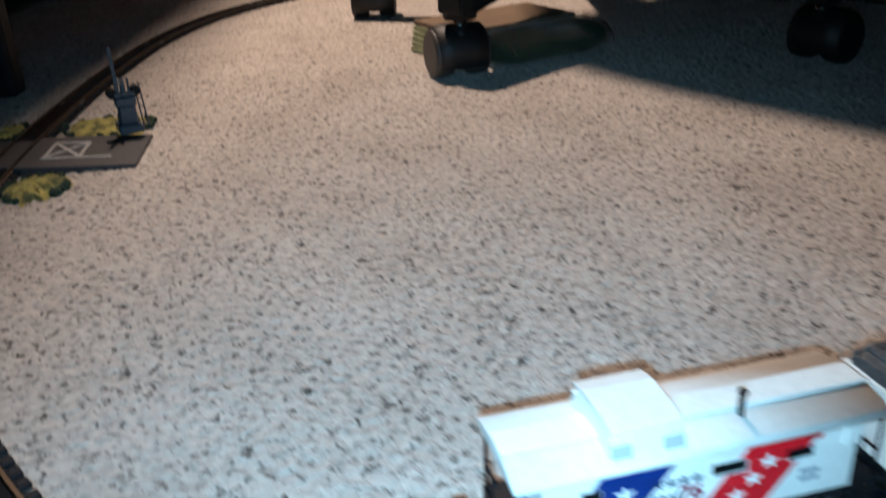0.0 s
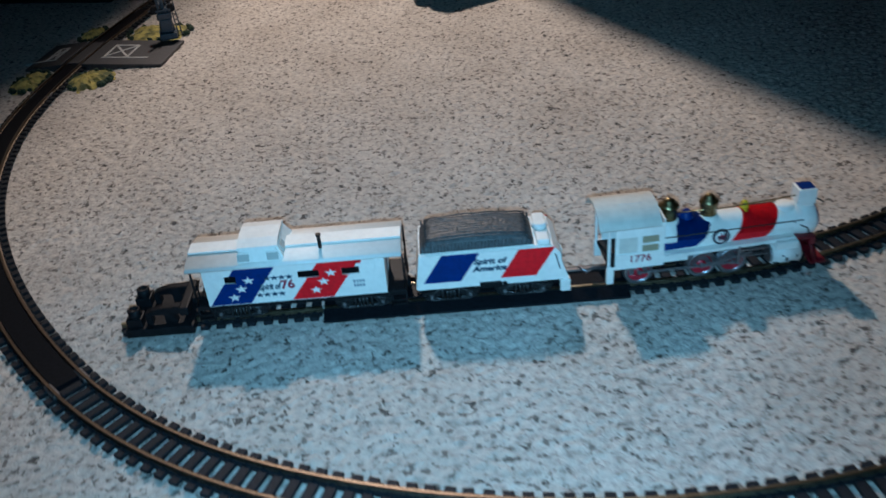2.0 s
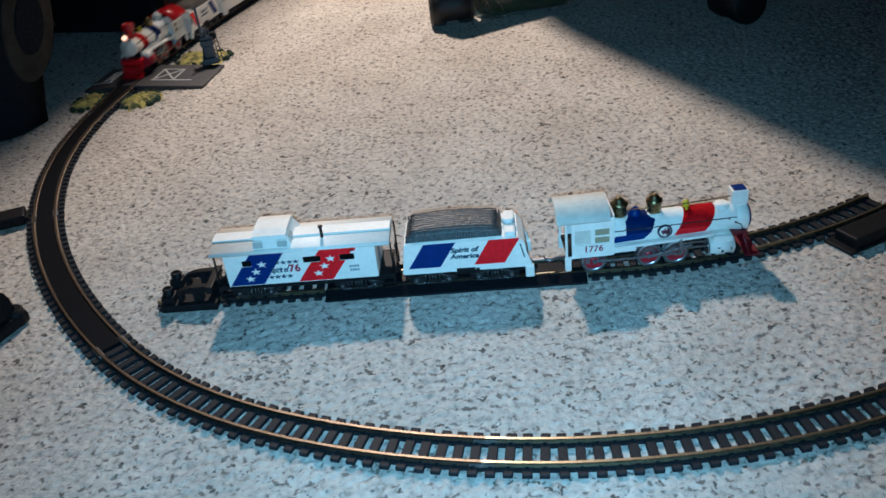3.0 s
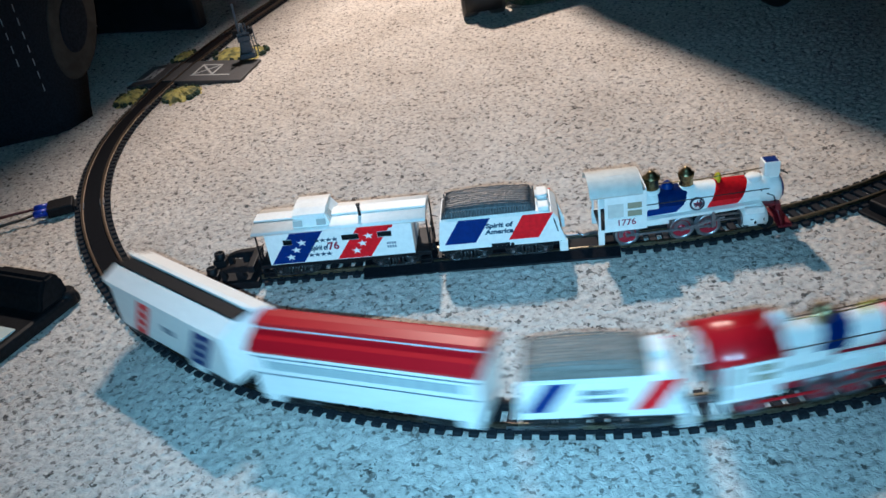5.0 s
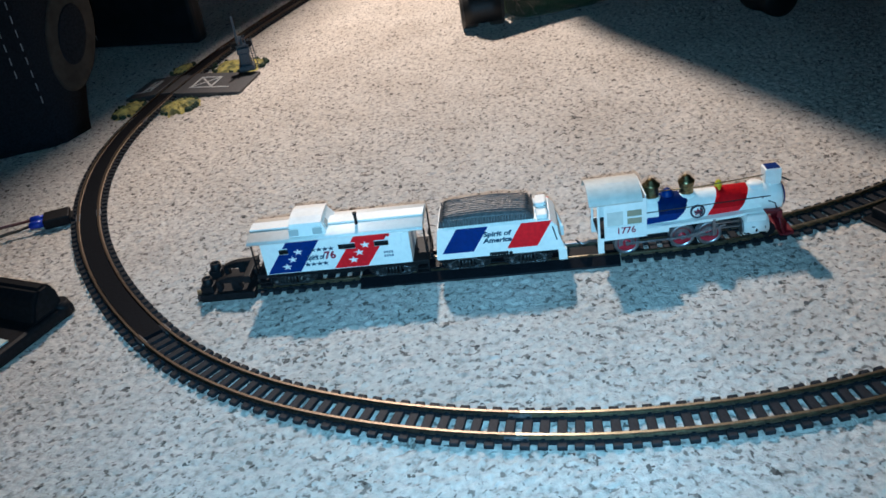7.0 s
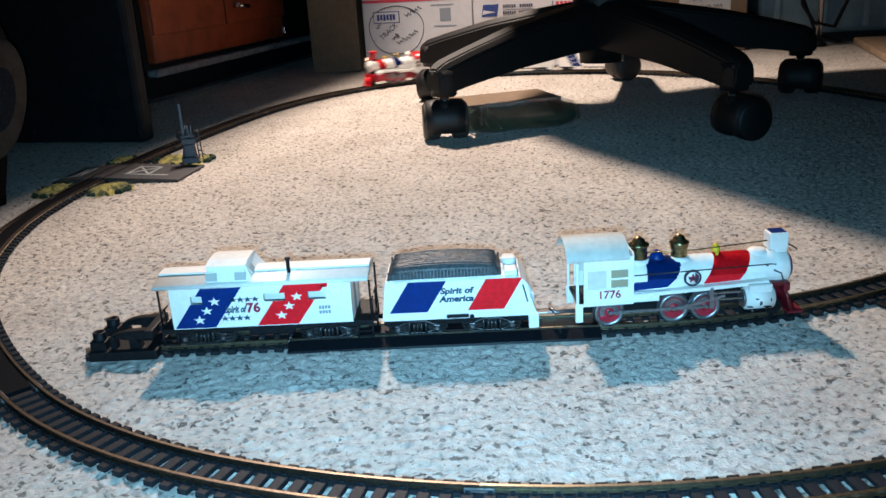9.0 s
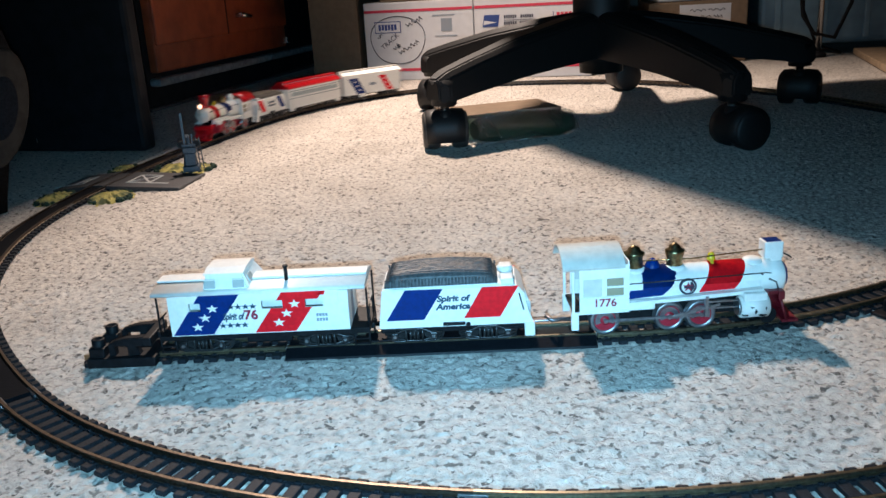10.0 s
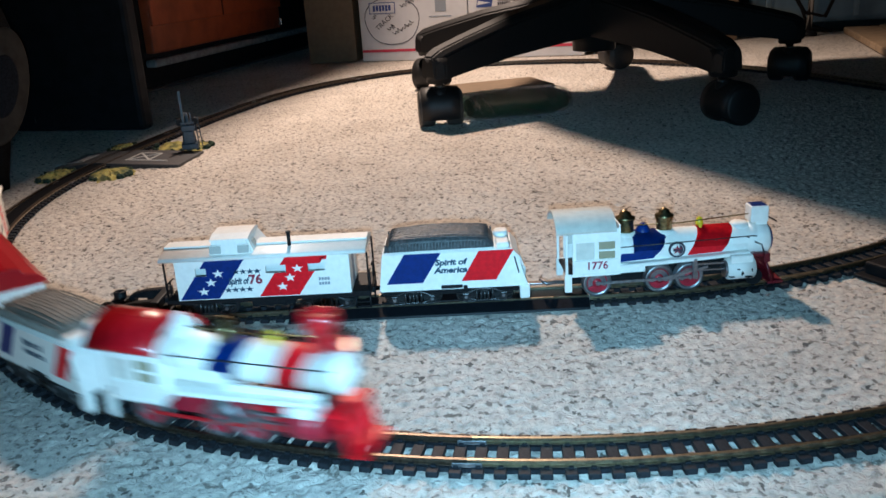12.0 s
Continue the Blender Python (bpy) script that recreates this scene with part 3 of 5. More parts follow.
    lo, hi = [b.verts.new(p) for p in low], [b.verts.new(p) for p in high]
    b.faces.new(hi)
    b.faces.new(lo[::-1])
    for i in range(4):
        b.faces.new((lo[i], lo[(i + 1) % 4], hi[(i + 1) % 4], hi[i]))
    bmesh.ops.bevel(b, geom=b.edges[:], offset=0.0012, segments=3, affect="EDGES")
    cup = part("cupola", b, WHITE, t)
    part("cupola_roof", sweep([(-0.0296, 0, 0), (-0.0080, 0, 0)], [(-0.0132, 0.0588), (-0.0132, 0.0598), (-0.006, 0.0618), (0.006, 0.0618), (0.0132, 0.0598), (0.0132, 0.0588)]), WHITE, cup)
    tilt = math.degrees(math.atan2(0.0028, 0.0122))
    for side in (-1, 1):
        for x in (-0.0298, -0.0142):
            b = box(x, x + 0.0062, -0.0006, 0.0003, 0, 0.0056, 0.0003)
            bmesh.ops.transform(b, matrix=pose(0, side * 0.0146, 0.0496, -side * -tilt, 0, 0), verts=b.verts)
            win = part("cupola_window", b, PALEPANE, cup)
            b = box(x - 0.0004, x + 0.0066, -0.0011, 0.0003, 0.0056, 0.0064, 0.0002)
            bmesh.ops.transform(b, matrix=pose(0, side * 0.0146, 0.0496, -side * -tilt, 0, 0), verts=b.verts)
            part("window_hood", b, WHITE, win)
    b = box(-0.0005, 0.0005, -0.009, -0.002, 0.0, 0.0056, 0.0003)
    bmesh.ops.transform(b, matrix=pose(-0.0058, 0, 0.0510, 0, -20, 0), verts=b.verts)
    part("cupola_window", b, PALEPANE, cup)
    part("stove_pipe", rod((0.0134, -0.0075, 0.0490), (0.0134, -0.0075, 0.0605), 0.0010, seg=10), BLACK, t)
    part("stove_pipe_cap", rod((0.0134, -0.0075, 0.0603), (0.0134, -0.0075, 0.0616), 0.0015, seg=10), BLACK, t)
    b = box(-0.012, 0.013, -0.008, 0.008, 0.0085, 0.0135, 0.0005)
    part("underframe_box", b, BLACK, t)
    squash(t, 0.0150, 0.755, 0.0020)
    truck(t, -0.0350)
    truck(t, 0.0330)
    coupler(t, 0.0600, 1)
    coupler(t, -0.0600, -1)
    return t


def coal_load(t, x0, x1, z0, z1, half, material, ribs=True):
    b = bmesh.new()
    nx, ny = 46, 14
    grid = []
    rng = random.Random(3)
    for i in range(nx + 1):
        row = []
        for j in range(ny + 1):
            u, v = i / nx, j / ny * 2 - 1
            edge = min(1, min(u, 1 - u) * 14) ** 0.5 * min(1, (1 - abs(v)) * 3.2) ** 0.5
            arch = 0.62 + 0.38 * math.sin(math.pi * min(max(u, 0.02), 0.98)) ** 0.6
            z = z0 + (z1 - z0) * edge * arch * (1 - 0.12 * v * v) + (0.0006 * rng.random() if 0 < edge else 0)
            row.append(b.verts.new((x0 + (x1 - x0) * u, v * half, z)))
        grid.append(row)
    for i in range(nx):
        for j in range(ny):
            b.faces.new((grid[i][j], grid[i + 1][j], grid[i + 1][j + 1], grid[i][j + 1]))
    rim = [b.verts.new((v.co.x, v.co.y, z0 - 0.002)) for v in (grid[0][0], grid[nx][0], grid[nx][ny], grid[0][ny])]
    b.faces.new(rim[::-1])
    c = part("coal_load", b, material, t)
    for k in range(11):
        y = (k / 10 * 2 - 1) * half * 0.82
        pts = [(x0 + (x1 - x0) * (0.05 + 0.9 * i / 12), y + 0.0005 * rng.uniform(-1, 1), z0 + (z1 - z0) * (0.62 + 0.38 * math.sin(math.pi * (0.05 + 0.9 * i / 12)) ** 0.6) * (1 - 0.12 * (y / half) ** 2) + 0.0003 * rng.random()) for i in range(13)]
        part("coal_ridge", cord(pts, 0.0006, 5), material, c)
    if ribs:
        for side in (-1, 1):
            rb = bmesh.new()
            for k in range(34):
                x = x0 + 0.0012 + (x1 - x0 - 0.0024) * k / 33
                rod((x, side * (half + 0.0001), z0 - 0.002), (x, side * (half - 0.0012), z0 + (z1 - z0) * 0.52), 0.00055, seg=5, bm=rb)
            tagged(part("ribbed_side", rb, material, c), kind="stuff")
    return c


def tender(m, style):
    """x from -0.0415 (rear) to 0.0415."""
    run = style == "running"
    t = thing("tender", "white model tender with narrow stripes and a brown load" if run else "white model tender with striped sides and dark ribbed coal", "model tender", m)
    w = 0.0165
    body = [(-0.0415, 0.0140), (-0.0385, 0.0400), (0.0325, 0.0400), (0.0370, 0.0340), (0.0395, 0.0140)]
    part("body", slab(body, -w, w, None, 0.0007), WHITE, t)
    part("rim", slab([(-0.0388, 0.0396), (-0.0382, 0.0405), (0.0240, 0.0412), (0.0240, 0.0396)], -w + 0.0016, w - 0.0016, None, 0.0004), WHITE, t)
    coal_load(t, -0.0378, 0.0235, 0.0405, 0.0530, w - 0.0022, TANCOAL if run else COAL)
    part("tool_box", box(0.0245, 0.0315, -0.0145, 0.0145, 0.0395, 0.0450, 0.0012), WHITE, t)
    part("water_hatch", rod((0.0275, 0, 0.0445), (0.0275, 0, 0.0495), 0.0045, 0.0040, 14, bevel=0.0005), WHITE, t)
    for side in (-1, 1):
        z0, z1 = 0.0195, 0.0393
        k = 0.55 if run else 1.0
        stripe(t, -0.0372, -0.0264, 0.0202 * k, z0, z1, w, side, BLUE, "blue_stripe")
        stripe(t, 0.0045 + (0.010 if run else 0), 0.0146 + (0.010 if run else 0), 0.0192 * k, z0, z1, w, side, RED, "red_stripe")
        lettering("Spirit of\nAmerica", 0.0053, on_side(-0.0012, 0.0300, side * (w + 0.0002), side), INK, t, shear=0.15, bold=0.00024)
        # step post and hand rail at the front end
        part("step", box(0.0365, 0.0420, *sorted((side * (w - 0.003), side * (w + 0.0012))), 0.0090, 0.0150, 0.0006), WHITE, t)
        part("front_post", slab([(0.0330, 0.0350), (0.0352, 0.0365), (0.0412, 0.0150), (0.0385, 0.0145)], side * (w - 0.002), side * (w + 0.0008), None, 0.0003), WHITE, t)
        part("hand_rail", rod((0.0340, side * (w + 0.0014), 0.0350), (0.0362, side * (w + 0.0014), 0.0240), 0.0004, seg=6), WIRE, t)
        part("brake_box", box(-0.0070, 0.0050, *sorted((side * (w - 0.002), side * (w + 0.0010))), 0.0150, 0.0172, 0.0004), BLACK, t)
        part("brake_knob", rod((0.0065, side * w, 0.0155), (0.0065, side * (w + 0.0014), 0.0155), 0.0013, seg=10), BLACK, t)
    squash(t, 0.0395, 0.72)
    squash(t, 0.0135, 0.86, 0.0020)
    part("frame", box(-0.0405, 0.0395, -0.0130, 0.0130, 0.0118, 0.0160, 0.0004), BLACK, t)
    truck(t, -0.0230)
    truck(t, 0.0170)
    coupler(t, -0.0440, -1)
    part("drawbar", box(0.038, 0.060, -0.0015, 0.0015, 0.0100, 0.0112, 0.0003), SILVER, t)
    return t


def boiler_band(t, x0, x1, slant, r, zc, material, name, a0=-50, a1=230):
    """A painted band round the boiler whose ends lean forward with height."""
    b = bmesh.new()
    seg = 36
    rows = []
    for i in range(seg + 1):
        a = math.radians(a0 + (a1 - a0) * i / seg)
        y, z = r * math.cos(a), r * math.sin(a)
        dx = slant * z
        wob = 0.0004 * math.sin(i * 2.1) if name == "blue_band" else 0
        rows.append([b.verts.new((x0 + (x1 - x0) * k / 4 + dx + wob * (k in (0, 4)), y, zc + z)) for k in range(5)])
    for lo, hi in zip(rows, rows[1:]):
        for k in range(4):
            b.faces.new((lo[k], lo[k + 1], hi[k + 1], hi[k])).smooth = True
    bmesh.ops.solidify(b, geom=b.faces[:], thickness=0.0002)
    bmesh.ops.recalc_face_normals(b, faces=b.faces[:])
    return part(name, b, material, t)


def locomotive(m, style):
    """x from -0.066 (cab roof's rear) to 0.064 (pilot)."""
    run = style == "running"
    t = thing("steam_locomotive", "white model steam locomotive with red cab roof and red balloon stack" if run else "white model steam locomotive with blue and red bands and brass domes", "model locomotive", m)
    w, r, zc = (0.0150, 0.0098, 0.0385) if run else (0.0150, 0.0096, 0.0302)
    low, ahead = (0.0, 0.0) if run else (0.0022, 0.0018)
    part("frame", box(-0.052, 0.052, -0.0045, 0.0045, 0.0110, 0.0230, 0.0006), WHEELRED if run else BLACK, t)
    # cab
    holes = [(-0.0510, -0.0410, 0.0290, 0.0395), (-0.0385, -0.0295, 0.0290, 0.0395)]
    for side in (-1, 1):
        part("cab_side", walled_side(-0.0530, -0.0265, 0.0200, 0.0450 if run else 0.0472, w, side, holes), WHITE, t)
        part("cab_shutter", box(-0.0510, -0.0410, *sorted((side * (w - 0.0009), side * (w - 0.0003))), 0.0290, 0.0395, 0.0001), CABROOF, t, "closed pale sliding window")
        win = part("cab_window", box(-0.0385, -0.0295, *sorted((side * (w - 0.0008), side * (w - 0.0004))), 0.0290, 0.0395), LITVIEW, t)
        part("window_bar", box(-0.0385, -0.0295, *sorted((side * (w - 0.0005), side * (w + 0.0003))), 0.0337, 0.0348, 0.0001), WHITE, win)
        part("window_sill", box(-0.0525, -0.0280, *sorted((side * w, side * (w + 0.0009))), 0.0279, 0.0288, 0.0002), WHITE, t)
        if not run:
            lettering("1776", 0.0062, on_side(-0.0395, 0.0252, side * (w + 0.0002), side), REDINK, t, "cab_number", bold=0.0001)
        part("cab_post", box(-0.0570, -0.0555, *sorted((side * (w - 0.0015), side * w)), 0.0120, 0.0445, 0.0003), WHITE, t)
        part("cab_step", box(-0.0575, -0.0535, *sorted((side * (w - 0.002), side * (w + 0.0004))), 0.0105, 0.0195, 0.0004), WHITE, t)
        part("cab_beam", box(-0.0575, -0.0265, *sorted((side * (w - 0.0010), side * (w + 0.0003))), 0.0192, 0.0208, 0.0003), WHITE, t)
    part("cab_front", box(-0.0272, -0.0264, -w + 0.0008, w - 0.0008, 0.0200, 0.0490), WHITE, t)
    part("cab_floor", box(-0.0560, -0.0275, -w + 0.0010, w - 0.0010, 0.0192, 0.0206), BLACK, t)
    part("backhead", rod((-0.0340, 0, 0.0330), (-0.0275, 0, 0.0330), 0.0090, seg=20), BLACK, t)
    # smooth arched roof, its edges drawn down past the cab's sides
    hw, eave, rise = (0.0180, 0.0450, 0.0110) if run else (0.0168, 0.0468, 0.0088)
    curve = [(hw * math.sin(math.radians(q)) / math.sin(math.radians(62)), eave + rise * (math.cos(math.radians(q)) - math.cos(math.radians(62))) / (1 - math.cos(math.radians(62)))) for q in np.linspace(-62, 62, 17)]
    arch = curve + [(y * 0.96, z - 0.0013) for y, z in curve[::-1]]
    part("cab_roof", sweep([(-0.0620, 0, 0.0), (-0.0255 if run else -0.0290, 0, 0.0)], arch, smooth=run), ROOFRED if run else CABROOF, t)
    part("roof_hatch", box(-0.0500, -0.0360, -0.0045, 0.0045, 0.0535, 0.0558 if run else 0.0554, 0.0006), ROOFRED if run else CABROOF, t)
    # boiler
    part("boiler", lathe([(r + 0.0004, -0.0264), (r + 0.0004, -0.018), (r, -0.0175), (r, 0.051), (r + 0.0005, 0.0512), (r + 0.0005, 0.0540 + low * 2), (r - 0.0005, 0.0552 + low * 2)], Matrix.Translation((0, 0, zc)) @ pose(0, 0, 0, 0, 90, 0), 32), WHITE, t)
    part("smokebox_door", lathe([(r - 0.0012, 0), (r - 0.0012, 0.0008), (r * 0.75, 0.0018), (0.002, 0.0024), (0.0015, 0.0034), (0.0004, 0.0034)], Matrix.Translation((0.0550 + low * 2, 0, zc)) @ pose(0, 0, 0, 0, 90, 0), 24), BLUE if not run else WHITE, t)
    part("firebox", box(-0.0270, 0.002, -0.0098, 0.0098, 0.0220, zc, 0.0008), WHITE, t)
    if not run:
        part("ash_pan", box(-0.0268, -0.0120, -0.0128, 0.0128, 0.0188, 0.0245, 0.0006), WHITE, t)
        part("inspection_cover", box(-0.0215, -0.0165, -0.0134, 0.0134, 0.0200, 0.0222, 0.0003), WHITE, t)
    if run:
        boiler_band(t, -0.0060, 0.0080, 0.35, r + 0.0003, zc, BLUE, "blue_band")
        boiler_band(t, 0.0260, 0.0380, 0.35, r + 0.0003, zc, RED, "red_band")
    else:
        # hand-painted bands carried down the flat sides
        boiler_band(t, -0.0240, -0.0020, 0.36, r + 0.0003, zc, BLUE, "blue_band", 0, 180)
        boiler_band(t, 0.0150, 0.0345, 0.46, r + 0.0003, zc, RED, "red_band", 0, 180)
        part("blue_boss", lathe([(0.0044, 0.036), (0.0042, 0.0400), (0.0030, 0.0425), (0.0012, 0.0445), (0.0004, 0.0448)], Matrix.Translation((-0.0105, 0, 0)), 12), BLUE, t, "blue painted lump")
        for side in (-1, 1):
            part("blue_side", slab([(-0.0280, 0.0238), (-0.0245, 0.0232), (-0.0232, 0.0246), (-0.0070, 0.0254), (-0.0020, zc), (-0.0240, zc)], side * (r - 0.0004), side * (r + 0.0003)), BLUE, t)
            part("red_side", slab([(0.0124, 0.0258), (0.0316, 0.0266), (0.0345, zc), (0.0150, zc)], side * (r - 0.0004), side * (r + 0.0003)), RED, t)
        for side in (-1, 1):
            ring = Matrix.Translation((0.0062, side * (r - 0.0003), zc - 0.0005)) @ pose(0, 0, 0, -90 * side, 0, 0)
            e = part("emblem", lathe([(0.0047, 0), (0.0047, 0.0012), (0.0036, 0.0012), (0.0036, 0.0009), (0.0004, 0.0009)], ring, 24), PENINK, t, "round black, white and red emblem")
            part("emblem_disc", lathe([(0.0036, 0.0002), (0.0036, 0.0013), (0.0003, 0.0013)], ring, 20), WHITE, e)
            b = star(0.0062, zc - 0.0005, 0.0030, side * (r + 0.0008), side * (r + 0.0013))
            part("emblem_mark", b, REDINK, e)
            half = [(0.0062 + 0.0034 * math.sin(math.radians(q)), zc - 0.0005 + 0.0034 * math.cos(math.radians(q))) for q in range(20, 161, 20)]
            part("emblem_half", slab(half, side * (r + 0.0008), side * (r + 0.0011)), PENINK, e)
            part("emblem_mark", box(0.0040, 0.0084, *sorted((side * (r + 0.0009), side * (r + 0.0015))), zc - 0.0012, zc - 0.0002), PENINK, e)
    for side in (-1, 1):
        part("running_board", slab([(x, z - low) for x, z in ((-0.0265, 0.0242), (-0.0265, 0.0262), (0.0180, 0.0278), (0.0460, 0.0292), (0.0460, 0.0272), (0.0180, 0.0258))], side * 0.0088, side * 0.0142, None, 0.0003), WHITE, t)
        part("board_skirt", slab([(-0.0265, 0.0262 - low), (0.0460, 0.0290 - low), (0.0460, 0.0310 - low * 0.3), (-0.0265, 0.0300 + low * 0.1)], side * 0.0080, side * (0.0098 if run else r)), WHITE, t)
        part("hand_rail", cord([(-0.0262, side * (r + 0.0015), zc + 0.0035), (0.01, side * (r + 0.0014), zc + 0.0042), (0.048, side * (r + 0.0012), zc + 0.0050), (0.0540, side * (r - 0.002), zc + 0.0030)], 0.00035, 6), WIRE, t)
        for x in (-0.018, 0.006, 0.028, 0.046):
            part("rail_post", rod((x, side * (r - 0.0010), zc + 0.0036), (x, side * (r + 0.0016), zc + 0.0042), 0.0004, seg=6), WIRE, t)
        # cylinder, guides and rods
        c = part("cylinder", rod((0.0330, side * 0.0128, 0.0195 - low), (0.0485, side * 0.0128, 0.0195 - low), 0.0062, seg=20, bevel=0.0007), WHEELRED if run else WHITE, t, "" if run else "white cylinder with worn dark patches")
        part("steam_chest", box(0.0345, 0.0470, side * 0.0128 - 0.0045, side * 0.0128 + 0.0045, 0.0235 - low, 0.0280 - low, 0.0008), WHITE, c)
        part("cylinder_cover", rod((0.0318, side * 0.0128, 0.0195 - low), (0.0330, side * 0.0128, 0.0195 - low), 0.0048, seg=16), SILVER, c)
        if not run:
            rng = random.Random(5 + side)
            for cx, cz, lx, lz in ((0.0352, 0.0142, 0.0018, 0.0005), (0.0405, 0.0160, 0.0007, 0.0016), (0.0440, 0.0138, 0.0020, 0.0006), (0.0458, 0.0178, 0.0005, 0.0012), (0.0380, 0.0186, 0.0012, 0.0004)):
                ring = [(cx + lx * rng.uniform(0.4, 1.3) * math.cos(a), cz + lz * rng.uniform(0.4, 1.3) * math.sin(a)) for a in (0.2, 0.9, 1.7, 2.6, 3.3, 4.1, 4.9, 5.6)]
                part("paint_chip", slab(ring, side * 0.0150, side * 0.01902), BLACK, c)
        part("crosshead_guide", box(0.0150, 0.0330, side * 0.0128 - 0.0008, side * 0.0128 + 0.0008, 0.0208, 0.0216), SILVER, t)
        part("crosshead_guide", box(0.0150, 0.0330, side * 0.0128 - 0.0008, side * 0.0128 + 0.0008, 0.0172, 0.0180), SILVER, t)
        part("guide_bracket", box(0.0145, 0.0165, side * 0.0128 - 0.0015, side * 0.0128 + 0.0015, 0.0130, 0.0250, 0.0003), SILVER, t)
        part("side_rod", slab([(-0.0395, 0.0128), (-0.0395, 0.0144), (0.0145, 0.0144), (0.0145, 0.0128)], side * 0.0116, side * 0.0126, None, 0.0003), ROOFRED if run else SILVER, t)
        part("main_rod", slab([(-0.0050, 0.0125), (-0.0050, 0.0145), (0.0230, 0.0202), (0.0230, 0.0188)], side * 0.0128, side * 0.0137, None, 0.0003), SILVER, t)
    # driving wheels
    for x in (-0.0385, -0.0035, 0.0135):
        a = part("driver_axle", rod((x, -0.0075, 0.0132), (x, 0.0075, 0.0132), 0.0014, seg=8), BLACK, t)
        for side in (-1, 1):
            mm = Matrix.Translation((x, side * 0.0082, 0.0132)) @ pose(0, 0, 0, -90 * side, 0, 0)
            part("tyre", lathe([(0.0056, -0.0012), (0.0086, -0.0012), (0.0086, -0.0006), (0.0081, -0.0004), (0.0081, 0.0022), (0.0076, 0.0026), (0.0060, 0.0026), (0.0058, 0.0018)], mm, 24), SILVER, a)
            part("spokes", lathe([(0.0060, -0.0006), (0.0060, 0.0019), (0.0056, 0.0020), (0.0050, 0.0016), (0.0026, 0.0017), (0.0024, 0.0028), (0.0004, 0.0028)], mm, 20), WHEELRED, a, "dark red wheel centre")
            part("counterweight", slab([(x - 0.0058, 0.0105), (x - 0.003, 0.0082), (x + 0.003, 0.0082), (x + 0.0058, 0.0105), (x + 0.0022, 0.0118), (x - 0.0022, 0.0118)], side * 0.0092, side * 0.0106), WHEELRED, a)
            part("crank_pin", rod((x, side * 0.0095, 0.0136), (x, side * 0.0128, 0.0136), 0.0012, seg=8), SILVER, a)
    # leading wheels and pilot
    part("pilot_axle", lathe([(0.0048, -0.0085), (0.0042, -0.0078), (0.0042, -0.0055), (0.001, -0.0054), (0.001, 0.0054), (0.0042, 0.0055), (0.0042, 0.0078), (0.0048, 0.0085)], Matrix.Translation((0.0510, 0, 0.0096)) @ pose(0, 0, 0, 90, 0, 0), 14), BLACK, t)
    part("lower_skirt", box(0.010, 0.050, -0.0105, 0.0105, 0.0120, 0.0225, 0.0008), ROOFRED, t) if run else None
    part("pilot_deck", box(0.0470, 0.0560, -0.0120, 0.0120, 0.0225, 0.0245, 0.0004), RED if run else PILOTRED, t)
    part("pilot_beam", box(0.0545, 0.0570 + ahead * 0.6, -0.0130, 0.0130, 0.0195, 0.0245, 0.0005), RED if run else PILOTRED, t)
    for k in range(-5, 6):
        part("pilot_slat", rod((0.0562, k * 0.0022, 0.0200), (0.0640 + ahead - 0.0011 * abs(k), k * 0.0024, 0.0068), 0.0008, seg=6), RED if run else PILOTRED, t)
    part("pilot_foot", slab([(0.0575, 0.0062), (0.0645 + ahead, 0.0062), (0.0645 + ahead, 0.0078), (0.0575, 0.0078)], -0.0125, 0.0125, None, 0.0003), RED if run else PILOTRED, t)
    part("saddle", box(0.0340, 0.0480, -0.0060, 0.0060, 0.0200, 0.0310, 0.0006), BLACK, t)
    part("front_brace", cord([(0.0500, -0.0098, 0.0310), (0.0540, -0.0098, 0.0290), (0.0560, -0.0085, 0.0240)], 0.0005, 6), WIRE, t)
    # stack, domes, bell
    if run:
        part("chimney", lathe([(0.0042, 0.046), (0.0042, 0.054), (0.0060, 0.0580), (0.0070, 0.0600), (0.0070, 0.0645), (0.0060, 0.0652), (0.0050, 0.0652), (0.0048, 0.0630)], Matrix.Translation((0.0440, 0, 0)), 20), ROOFRED, t)
        part("headlight", rod((0.0500, 0, 0.0515), (0.0560, 0, 0.0515), 0.0036, seg=16, bevel=0.0004), ROOFRED, t)
        part("headlight_lens", rod((0.0558, 0, 0.0515), (0.0563, 0, 0.0515), 0.0030, seg=16), GLOW, t, "lit headlight lens")
        part("headlight_bracket", box(0.0500, 0.0550, -0.0020, 0.0020, 0.0460, 0.0490, 0.0004), ROOFRED, t)
    else:
        part("chimney", box(0.0490, 0.0592, -0.0048, 0.0048, 0.0412, 0.0512, 0.0008), WHITE, t, "white square stack")
        part("stack_foot", box(0.0525, 0.0590, -0.0040, 0.0040, 0.0360, 0.0414, 0.0006), WHITE, t)
        part("chimney_cap", box(0.0500, 0.0582, -0.0038, 0.0038, 0.0508, 0.0516, 0.0003), BLUE, t, "blue stack cap")
        part("headlight_wire", cord([(0.0590, -0.002, 0.0440), (0.0625, -0.003, 0.0420), (0.0645, -0.003, 0.0405)], 0.0005, 6), WIRE, t)
        part("saddle_lump", lathe([(0.0060, 0.036), (0.0052, 0.0400), (0.0040, 0.0412), (0.0006, 0.0414)], Matrix.Translation((0.0440, 0, 0)), 16), WHITE, t)
